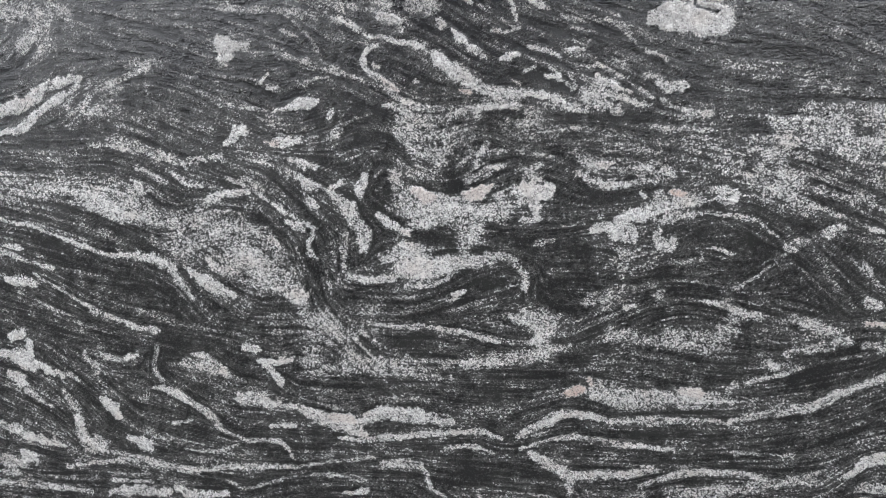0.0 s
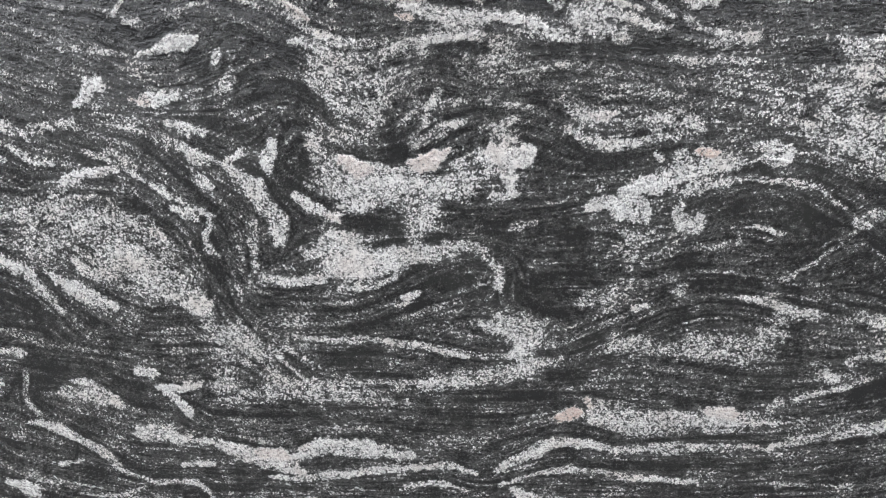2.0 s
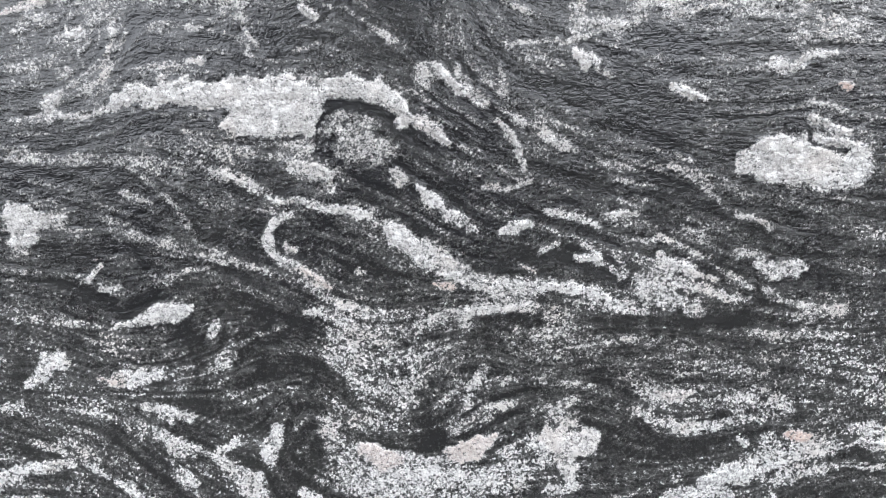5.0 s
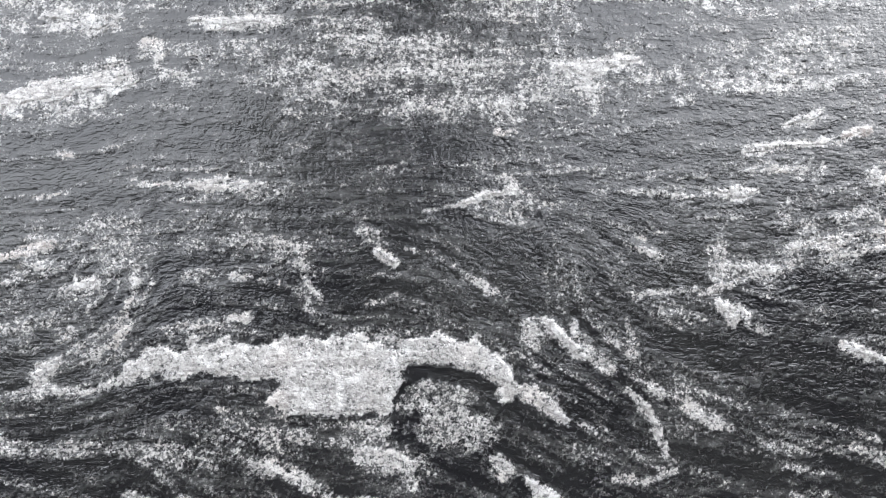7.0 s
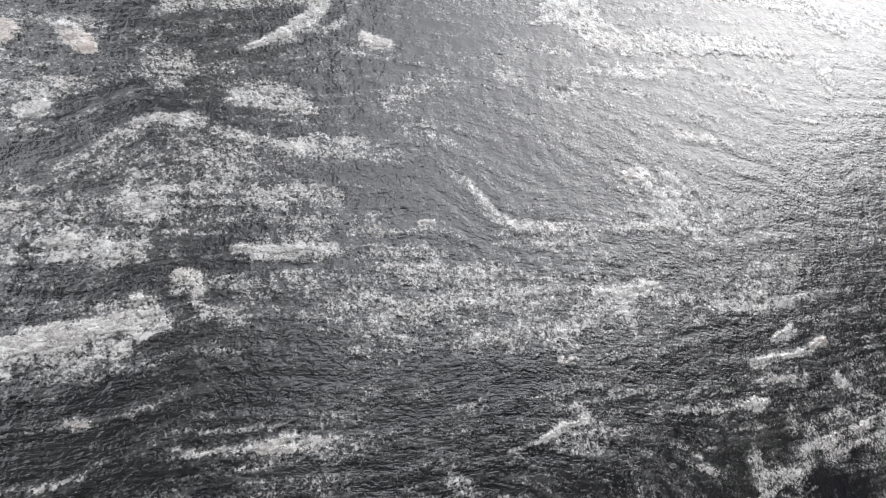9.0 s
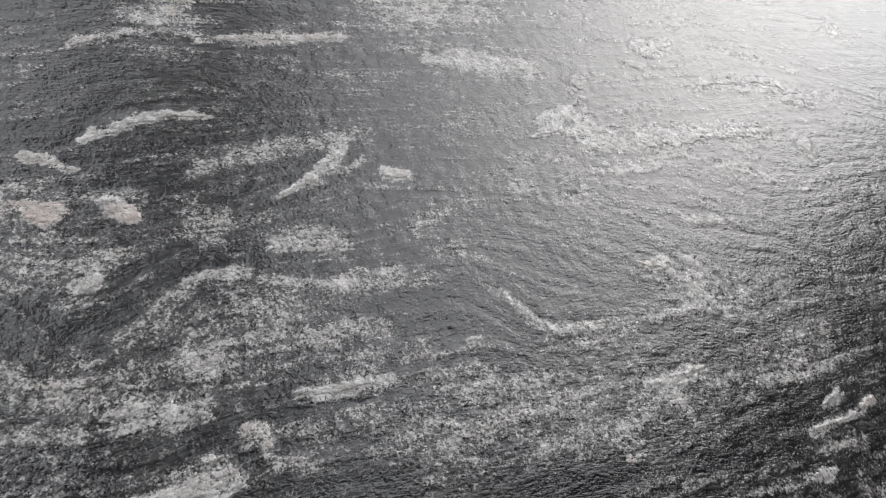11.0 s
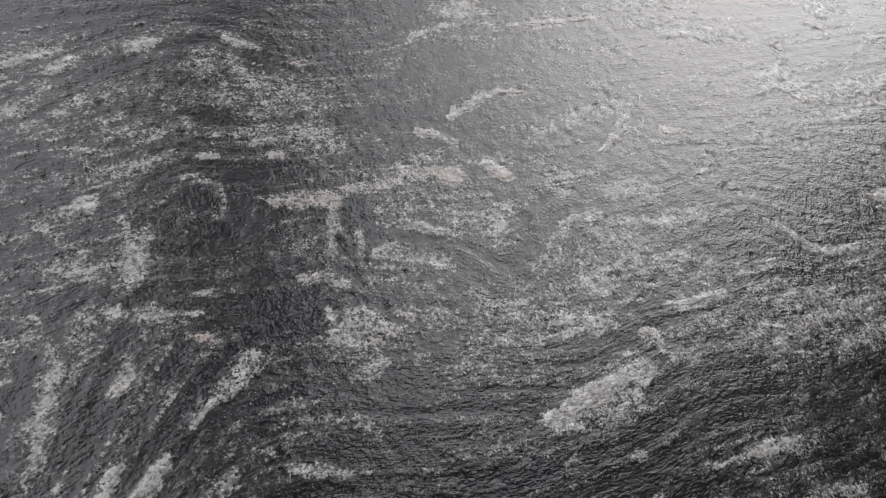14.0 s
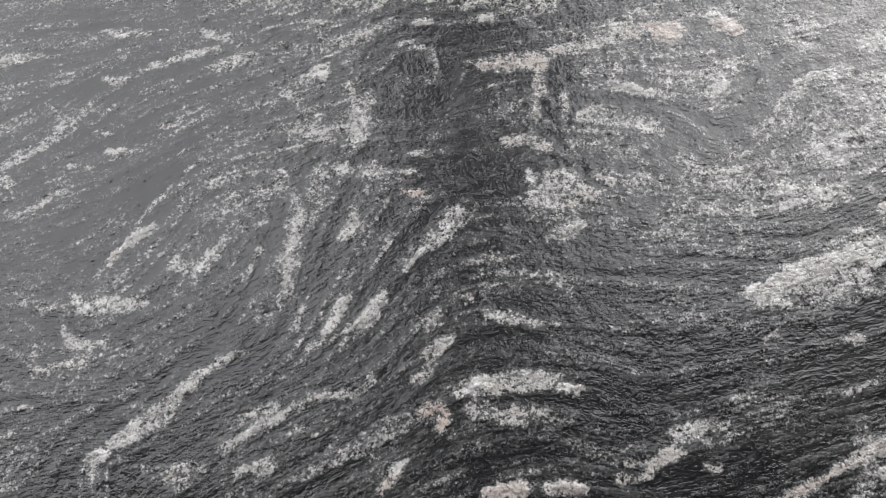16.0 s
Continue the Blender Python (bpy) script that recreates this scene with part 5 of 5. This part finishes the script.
foliation((-284, -134), (-222, -155), (-161, -184), (-100, -222))
foliation((-291, -210), (-249, -217), (-208, -241), (-164, -226), (-121, -220), (-89, -239))
foliation((-264, -195), (-204, -190), (-162, -201))
foliation((54, -129), (86, -148), (127, -176))
foliation((-270, 39), (-235, 29), (-185, 39), (-143, 37), (-83, 30))
foliation((-270, 65), (-223, 54), (-184, 68), (-126, 69), (-79, 58))
foliation((-271, 81), (-223, 74), (-168, 91), (-109, 80))
foliation((-83, 27), (-41, 38), (-10, 45), (46, 33), (114, 41), (191, 50))
foliation((-35, 9), (-6, 11), (17, -5), (16, -24))
foliation((-27, -5), (-4, -14), (3, -31))
foliation((75, 59), (145, 62), (217, 48))
foliation((41, 12), (104, 9), (173, 1), (242, 1))
foliation((-11, 257), (53, 248), (119, 224), (162, 192))
foliation((135, 279), (209, 254), (289, 227), (412, 244))
foliation((27, 228), (67, 208), (104, 186))
foliation((281, 205), (339, 191), (389, 197))
foliation((-151, 408), (-54, 387), (77, 392), (294, 408))
foliation((-95, 421), (29, 431))
foliation((10, 324), (110, 331), (290, 346), (472, 368))
foliation((-46, 285), (6, 273), (108, 276), (243, 293), (372, 274))
foliation((-72, 254), (-21, 267), (49, 259), (102, 219))
foliation((219, 265), (293, 228), (329, 187))
foliation((362, 370), (519, 377), (586, 355))
foliation((-401, 154), (-356, 138), (-304, 134), (-246, 120), (-211, 121))
foliation((-172, 78), (-124, 53))
foliation((-68, 32), (-5, 43), (59, 46), (154, 69))
foliation((-26, 18), (37, 22), (117, 34))
foliation((-229, 324), (-177, 331), (-127, 339), (-84, 342))
foliation((-389, 316), (-346, 316), (-297, 315))
foliation((-711, 274), (-669, 294), (-617, 322), (-562, 338))
foliation((-710, 227), (-659, 235), (-606, 247), (-570, 255), (-526, 263))
foliation((-616, 199), (-593, 232), (-557, 244))
foliation((-660, 186), (-622, 204))
foliation((-556, 130), (-538, 167), (-519, 208), (-509, 230))
foliation((-531, 124), (-505, 164), (-486, 193))
foliation((-505, 122), (-481, 148), (-456, 168))
foliation((-495, 103), (-468, 124), (-439, 136), (-400, 131), (-353, 117), (-307, 104))
foliation((-492, 84), (-462, 109), (-428, 112), (-392, 98), (-347, 85), (-297, 84))
foliation((-466, 91), (-443, 92), (-411, 89), (-380, 73), (-370, 52))
foliation((-378, 148), (-315, 130), (-269, 113))
foliation((-360, 43), (-310, 48), (-257, 59), (-212, 70))
foliation((-325, 9), (-284, 18), (-232, 28))
foliation((-564, 62), (-526, 72), (-492, 84))
foliation((-559, 47), (-522, 57), (-484, 63))
foliation((-601, 79), (-560, 92), (-522, 93))
foliation((-443, 49), (-413, 45), (-386, 31))


# ---- the slab ----
U0, U1, V0, V1, STEP = -0.78, 0.94, -0.92, 0.62, 0.002
WIDE, LOW, HIGH = 1.5, -1.06, 0.80


def smooth_noise(shape, cell, seed):
    """Soft random field over a grid, about 0 to 1."""
    rnd = np.random.RandomState(seed)
    h, w = shape
    gh, gw = int(h / cell) + 4, int(w / cell) + 4
    g = rnd.rand(gh, gw)
    y, x = np.arange(h) / cell, np.arange(w) / cell
    yi, xi = y.astype(int), x.astype(int)
    fy, fx = y - yi, x - xi
    fy, fx = (fy * fy * (3 - 2 * fy))[:, None], (fx * fx * (3 - 2 * fx))[None, :]
    a, b = g[yi][:, xi], g[yi][:, xi + 1]
    c, d = g[yi + 1][:, xi], g[yi + 1][:, xi + 1]
    return (a * (1 - fx) + b * fx) * (1 - fy) + (c * (1 - fx) + d * fx) * fy


def layered(shape, cell, seed, octaves=4):
    total, weight = np.zeros(shape), 0.0
    for i in range(octaves):
        total += 0.55 ** i * smooth_noise(shape, max(cell / 2 ** i, 1.01), seed + i)
        weight += 0.55 ** i
    return total / weight


def band(uu, vv, points):
    """Distance to the band's line as a share of its half width, its direction, and the half width."""
    best = np.full(uu.shape, 1e9)
    angle, half = np.zeros(uu.shape), np.full(uu.shape, 0.001)
    for (ax, ay, aw), (bx, by, bw) in zip(points[:-1], points[1:]):
        dx, dy = bx - ax, by - ay
        s = np.clip(((uu - ax) * dx + (vv - ay) * dy) / max(dx * dx + dy * dy, 1e-12), 0, 1)
        wide = np.maximum(aw + s * (bw - aw), 0.0006)
        dist = np.hypot(uu - ax - s * dx, vv - ay - s * dy)
        share = dist / wide
        near = share < best
        best = np.where(near, share, best)
        angle = np.where(near, math.atan2(dy, dx), angle)
        half = np.where(near, wide, half)
    return best, angle, half


def curved(points):
    """The band's line rounded through its points."""
    if len(points) < 3:
        return points
    ends = np.vstack((2 * points[0] - points[1], points, 2 * points[-1] - points[-2]))
    out = []
    for i in range(len(points) - 1):
        p0, p1, p2, p3 = ends[i:i + 4]
        for t in (0.0, 0.25, 0.5, 0.75):
            out.append(0.5 * (2 * p1 + (p2 - p0) * t + (2 * p0 - 5 * p1 + 4 * p2 - p3) * t * t + (3 * p1 - p0 - 3 * p2 + p3) * t ** 3))
    return np.vstack((out, points[-1:]))


def flow_of(us, vs):
    """Direction of the foliation over a grid, drawn along by the veins."""
    uu, vv = np.meshgrid(us, vs)
    c, s = np.full(uu.shape, 0.06), np.full(uu.shape, 0.0)
    lines = [(points, 0.7) for points, level, _, soft, _ in VEINS if level > 0.3 and soft < 0.65] + [(points, 1.6) for points in FOLIATION]
    for points, strength in lines:
        line = curved(points)
        length = np.hypot(*np.diff(points[:, :2], axis=0).T).sum()
        if length < 2.5 * points[:, 2].max():
            continue
        reach = 0.024
        best, angle, half = band(uu, vv, np.column_stack((line[:, :2], np.full(len(line), reach))))
        weight = strength * np.exp(-best * best) * min(1.0, length / 0.08)
        c += weight * np.cos(2 * angle)
        s += weight * np.sin(2 * angle)
    return 0.5 * np.arctan2(s, c)


def potential(gx, gy, step):
    """The field whose slope is nearest to (gx, gy)."""
    h, w = gx.shape
    gx = np.block([[gx, -gx[:, ::-1]], [gx[::-1], -gx[::-1, ::-1]]])
    gy = np.block([[gy, gy[:, ::-1]], [-gy[::-1], -gy[::-1, ::-1]]])
    kx = 2j * np.pi * np.fft.fftfreq(2 * w, step)[None, :]
    ky = 2j * np.pi * np.fft.fftfreq(2 * h, step)[:, None]
    k2 = kx * kx + ky * ky
    k2[0, 0] = 1
    f = (kx * np.fft.fft2(gx) + ky * np.fft.fft2(gy)) / k2
    f[0, 0] = 0
    return np.real(np.fft.ifft2(f))[:h, :w]


def upsample(field, us, vs, cu, cv):
    fu = np.clip((us - cu[0]) / (cu[1] - cu[0]), 0, len(cu) - 1.001)
    fv = np.clip((vs - cv[0]) / (cv[1] - cv[0]), 0, len(cv) - 1.001)
    i, j = fu.astype(int), fv.astype(int)
    a, b = (fu - i)[None, :], (fv - j)[:, None]
    return (field[j][:, i] * (1 - a) + field[j][:, i + 1] * a) * (1 - b) + (field[j + 1][:, i] * (1 - a) + field[j + 1][:, i + 1] * a) * b


def drawn_out(source, angle, steps):
    """The source smeared along the foliation."""
    h, w = source.shape
    jj, ii = np.meshgrid(np.arange(h), np.arange(w), indexing="ij")
    total = source.copy()
    for sign in (1, -1):
        x, y = ii.astype(float), jj.astype(float)
        px, py = sign * np.cos(angle), sign * np.sin(angle)
        for _ in range(steps):
            xi, yi = np.clip(x + 0.5, 0, w - 1).astype(int), np.clip(y + 0.5, 0, h - 1).astype(int)
            dx, dy = np.cos(angle[yi, xi]), np.sin(angle[yi, xi])
            turn = np.where(dx * px + dy * py < 0, -1.0, 1.0)
            px, py = dx * turn, dy * turn
            x, y = x + px, y + py
            total += source[np.clip(y + 0.5, 0, h - 1).astype(int), np.clip(x + 0.5, 0, w - 1).astype(int)]
    return total / (2 * steps + 1)


us = np.arange(U0, U1 + STEP / 2, STEP)
vs = np.arange(V0, V1 + STEP / 2, STEP)
cu, cv = np.arange(U0, U1 + 0.011, 0.008), np.arange(V0, V1 + 0.011, 0.008)
angle_coarse = flow_of(cu, cv)
along = potential(np.cos(angle_coarse), np.sin(angle_coarse), 0.008)
across = potential(-np.sin(angle_coarse), np.cos(angle_coarse), 0.008)
cos2, sin2 = (upsample(f(2 * angle_coarse), us, vs, cu, cv) for f in (np.cos, np.sin))
angle = 0.5 * np.arctan2(sin2, cos2)
uu, vv = np.meshgrid(us, vs)
shape = uu.shape

fine = np.random.RandomState(4).rand(*shape)
streak = drawn_out(fine, angle, 14)
streak = (streak - streak.mean()) / streak.std()
coarse_streak = drawn_out(smooth_noise(shape, 3.0, 8), angle, 24)
coarse_streak = (coarse_streak - coarse_streak.mean()) / coarse_streak.std()

# veins over the matrix, their edges ragged and drawn out with the foliation
rag_u = layered(shape, 9, 21) - 0.5 + 0.7 * (layered(shape, 3.5, 25, 2) - 0.5)
rag_v = layered(shape, 9, 41) - 0.5 + 0.7 * (layered(shape, 3.5, 45, 2) - 0.5)
pinch = layered(shape, 6, 131, 3) - 0.5
patchy = 0.7 * (layered(shape, 7, 81) - 0.5) + 0.35 * (layered(shape, 2.5, 85, 2) - 0.5)
# crystals are coarser towards the foot of the panel; also carries painted light, dimmer upwards
coarse_lit = np.clip((-0.10 - vv + 0.25 * (layered(shape, 60, 91) - 0.5)) / 0.28, 0, 1)
pale = 0.16 + 0.01 * (1 - coarse_lit) + 0.30 * (layered(shape, 9, 71) - 0.5)
pink = np.zeros(shape)
for points, level, blush, soft, rag in VEINS:
    line = curved(points)
    margin = 1.8 * line[:, 2].max() + 0.012
    i0, i1 = np.searchsorted(us, (line[:, 0].min() - margin, line[:, 0].max() + margin))
    j0, j1 = np.searchsorted(vs, (line[:, 1].min() - margin, line[:, 1].max() + margin))
    if i1 <= i0 or j1 <= j0:
        continue
    box = (slice(j0, j1), slice(i0, i1))
    shift = rag * min(0.016, 0.8 * line[:, 2].max() + 0.003)
    best, _, half = band(uu[box] + shift * rag_u[box], vv[box] + shift * rag_v[box], line)
    edge = 1.0 + 0.10 * rag * coarse_streak[box] + 0.9 * rag * pinch[box]
    mask = np.clip((edge + soft - best) / (2 * soft), 0, 1)
    mask = mask * mask * (3 - 2 * mask)
    gain = level + patchy[box] * (1.0 if level > 0.3 else 0.4) - pale[box]
    pale[box] += mask * (np.maximum(gain, 0) if level > 0.3 else gain)
    pink[box] = np.maximum(pink[box] * (1 - mask), mask * blush)
pale += 0.05 * np.clip(streak - 0.9, 0, 2)
mid = 1 - np.abs(2 * np.clip(pale, 0, 1) - 1)
pale = pale + (0.05 + 0.04 * mid) * streak + (0.03 + 0.045 * mid) * coarse_streak
relief = 0.00006 * streak + 0.00007 * coarse_streak + 0.0005 * (layered(shape, 40, 61) - 0.5)
relief += 0.0003 * np.clip(pale, 0, 1)
# crumbly grains and small pits where the pale minerals lie, a smoother skin on the dark ones
crust = layered(shape, 2.6, 111, 2) - 0.5
hollow = np.clip(0.38 - layered(shape, 2.2, 121, 2), 0, 1)
grainy = np.clip(2.6 * (pale - 0.08), 0.28, 1)
relief += grainy * (0.0010 * crust - 0.0036 * hollow)


def slab_mesh():
    def lines(low, high, inner):
        """Fine lines where the eye comes near, wider ones beyond, and where each takes its pattern."""
        below = np.linspace(low, inner[0], int((inner[0] - low) / 0.006) + 2)[:-1]
        above = np.linspace(inner[-1], high, int((high - inner[-1]) / 0.006) + 2)[1:]
        at = np.concatenate((below, inner, above))
        fold = np.where(at < inner[0], 2 * inner[0] - at, np.where(at > inner[-1], 2 * inner[-1] - at, at))
        return at, fold

    gu, fold_u = lines(-WIDE, WIDE, us)
    gv, fold_v = lines(LOW, HIGH, vs)
    x, y = np.meshgrid(gu, gv)

    def spread(field):
        return upsample(field, fold_u, fold_v, us, vs)

    w = spread(relief)
    h, n = x.shape
    s = upsample(along, fold_u, fold_v, cu, cv)
    c = upsample(across, fold_u, fold_v, cu, cv)
    co = np.column_stack((x.ravel(), y.ravel(), w.ravel()))
    idx = np.arange(h * n).reshape(h, n)
    quads = np.stack((idx[:-1, :-1], idx[:-1, 1:], idx[1:, 1:], idx[1:, :-1]), -1).reshape(-1, 4)
    me = bpy.data.meshes.new("face")
    me.vertices.add(len(co))
    me.vertices.foreach_set("co", co.ravel())
    me.loops.add(quads.size)
    me.loops.foreach_set("vertex_index", quads.ravel().astype(np.int32))
    me.polygons.add(len(quads))
    me.polygons.foreach_set("loop_start", np.arange(0, quads.size, 4, dtype=np.int32))
    me.update(calc_edges=True)
    me.materials.append(STONE)
    me.polygons.foreach_set("use_smooth", np.ones(len(quads), bool))
    for name, field in (("pale", pale), ("pink", pink), ("coarse_lit", coarse_lit)):
        at = me.attributes.new(name, "FLOAT", "POINT")
        at.data.foreach_set("value", spread(field).ravel().astype(np.float32))
    at = me.attributes.new("flow", "FLOAT_VECTOR", "POINT")
    v3 = np.column_stack((s.ravel(), c.ravel(), np.zeros(h * n)))
    at.data.foreach_set("vector", v3.astype(np.float32).ravel())
    me.validate()
    me.update()
    return me


slab = tagged(new("gneiss_panel"), "upright black and white swirled gneiss panel with leathered finish", "stone panel")
slab.matrix_world = Matrix.Translation(FACE) @ pose(0, 0, 0, 90 - LEAN_BACK) @ Matrix.Translation((0, LOW, 0))


def part(name, me, label=""):
    """A mesh of the panel, given in the face's own u, v, w."""
    ob = new(name, me)
    ob.parent = slab
    ob.location = (0, -LOW, 0)
    return tagged(ob, label)


part("face", slab_mesh(), "leathered front of swirled black and white gneiss")


def body_mesh():
    bm = bmesh.new()
    bmesh.ops.create_cube(bm, size=1.0, matrix=Matrix.Translation((0, (LOW + HIGH) / 2, -0.0165)) @ Matrix.Diagonal((2 * WIDE, HIGH - LOW, 0.029, 1)))
    bmesh.ops.bevel(bm, geom=bm.edges[:], offset=0.002, segments=2, affect="EDGES")
    me = bpy.data.meshes.new("body")
    bm.to_mesh(me)
    bm.free()
    me.materials.append(SAWN)
    return me


part("body", body_mesh(), "sawn grey edges and back of the panel")

# ---- feldspar lenses: the solid pale bodies, each a piece set a hair proud of the matrix ----
def lens_mesh(line, level, rag):
    fine_step = 0.0012
    margin = 1.5 * line[:, 2].max() + 0.006
    lu = np.arange(line[:, 0].min() - margin, line[:, 0].max() + margin, fine_step)
    lv = np.arange(line[:, 1].min() - margin, line[:, 1].max() + margin, fine_step)
    if lu[0] < U0 + 0.01 or lu[-1] > U1 - 0.01 or lv[0] < V0 + 0.01 or lv[-1] > V1 - 0.01:
        return None
    x, y = np.meshgrid(lu, lv)

    def at(field):
        return upsample(field, lu, lv, us, vs)

    shift = rag * min(0.016, 0.8 * line[:, 2].max() + 0.003)
    crumble = smooth_noise(x.shape, 3.0, 5) - 0.5
    best, _, half = band(x + shift * at(rag_u), y + shift * at(rag_v), line)
    inside = (best + 0.6 * crumble * np.minimum(1, 0.006 / half) < 1.0 + 0.10 * rag * at(coarse_streak) + 0.9 * rag * at(pinch)) & (at(pale) > 0.5)
    if inside.sum() < 12:
        return None
    faces = inside[:-1, :-1]
    corner = np.zeros(x.shape, bool)
    full = np.ones(x.shape, bool)
    for dj in (0, 1):
        for di in (0, 1):
            corner[dj:dj + faces.shape[0], di:di + faces.shape[1]] |= faces
            full[dj:dj + faces.shape[0], di:di + faces.shape[1]] &= faces
    full[0], full[-1], full[:, 0], full[:, -1] = False, False, False, False
    lift = at(relief) + np.where(full, 0.00030, -0.0009)
    number = np.full(x.shape, -1)
    number[corner] = np.arange(corner.sum())
    j, i = np.nonzero(faces)
    quads = np.stack((number[j, i], number[j, i + 1], number[j + 1, i + 1], number[j + 1, i]), -1)
    me = bpy.data.meshes.new("feldspar_lens")
    me.from_pydata(np.column_stack((x[corner], y[corner], lift[corner])).tolist(), [], quads.tolist())
    me.polygons.foreach_set("use_smooth", np.ones(len(quads), bool))
    me.materials.append(STONE)
    for name, field in (("pale", np.maximum(at(pale), 0.44)), ("pink", at(pink)), ("coarse_lit", at(coarse_lit))):
        me.attributes.new(name, "FLOAT", "POINT").data.foreach_set("value", field[corner].astype(np.float32))
    s, c = (upsample(f, lu, lv, cu, cv)[corner] for f in (along, across))
    me.attributes.new("flow", "FLOAT_VECTOR", "POINT").data.foreach_set("vector", np.column_stack((s, c, 0 * s)).astype(np.float32).ravel())
    me.update()
    return me


for points, level, blush, soft, rag in VEINS:
    if level < 0.74:
        continue
    mesh = lens_mesh(curved(points), level, rag)
    if mesh is not None:
        length = np.hypot(*np.diff(points[:, :2], axis=0).T).sum()
        if blush > 0.18:
            part("pink_feldspar", mesh, "pinkish feldspar crystal")
        elif length > 5 * points[:, 2].max():
            part("quartz_vein", mesh, "thin white quartz vein")
        else:
            part("feldspar_lens", mesh, "pale grainy feldspar lens")

# ---- the plain unseen place added round it ----
def block(name, x0, x1, y0, y1, z0, z1, material, label, category):
    bm = bmesh.new()
    bmesh.ops.create_cube(bm, size=1.0, matrix=Matrix.Translation(((x0 + x1) / 2, (y0 + y1) / 2, (z0 + z1) / 2)) @ Matrix.Diagonal((x1 - x0, y1 - y0, z1 - z0, 1)))
    bmesh.ops.bevel(bm, geom=bm.edges[:], offset=0.012, segments=2, affect="EDGES")
    me = bpy.data.meshes.new(name)
    bm.to_mesh(me)
    bm.free()
    me.materials.append(material)
    return tagged(new(name, me), label, category, kind="structure")


foot_z = FACE.z + LOW * math.cos(radians(LEAN_BACK))
foot_y = FACE.y + LOW * math.sin(radians(LEAN_BACK))
block("ground", -400, 400, -400, 400, -0.3, 0.0, CONCRETE, "dark worn asphalt of the yard before the panel", "ground")
block("plinth", -1.7, 1.7, foot_y - 0.12, foot_y + 0.5, 0.0, foot_z - 0.001, CONCRETE, "low dark plinth under the stone panel", "plinth")
back_y = FACE.y + HIGH * math.sin(radians(LEAN_BACK)) + 0.034
block("wall_back", -6, 6, back_y, back_y + 0.25, 0.0, 3.2, RENDERED, "dark plain wall behind the leaning panel", "wall")
# added walls, out of view: their heights cut low sky from the reflection
block("added_wall_front", -1.6, 9, -5.25, -5.0, 0.0, 3.3, RENDERED, "unseen dark wall added opposite the panel to block low sky", "wall")
block("added_wall_front_low", -9, -1.603, -5.25, -5.0, 0.0, 2.95, RENDERED, "lower stretch of the unseen added wall, letting in more sky", "wall")
block("added_wall_right", 6.0, 6.25, -4.997, 6.0, 0.0, 3.7, RENDERED, "unseen dark wall added on the right to block low sky", "wall")


def beam(name, a, b, wide, spread, material, label, category):
    """A square shaft from a to b that grows from one width to another."""
    a, b = Vector(a), Vector(b)
    bm = bmesh.new()
    turn = (b - a).to_track_quat("Z", "Y").to_matrix().to_4x4()
    bmesh.ops.create_cube(bm, size=1.0)
    for vert in bm.verts:
        half = spread if vert.co.z > 0 else wide
        vert.co = (vert.co.x * half, vert.co.y * half, vert.co.z * (b - a).length)
    bmesh.ops.transform(bm, matrix=Matrix.Translation((a + b) / 2) @ turn, verts=bm.verts[:])
    bmesh.ops.bevel(bm, geom=bm.edges[:], offset=0.03, segments=2, affect="EDGES")
    me = bpy.data.meshes.new(name)
    bm.to_mesh(me)
    bm.free()
    me.materials.append(material)
    return tagged(new(name, me), label, category, kind="structure")


# invented shaft, out of view: throws a dark slanting band into the face's reflection
beam("post", (-1.10, -3.0, -0.1), (1.14, -3.0, 7.7), 0.36, 1.5, RENDERED, "unseen dark slanting shaft added to darken a band of the panel's reflection", "post")
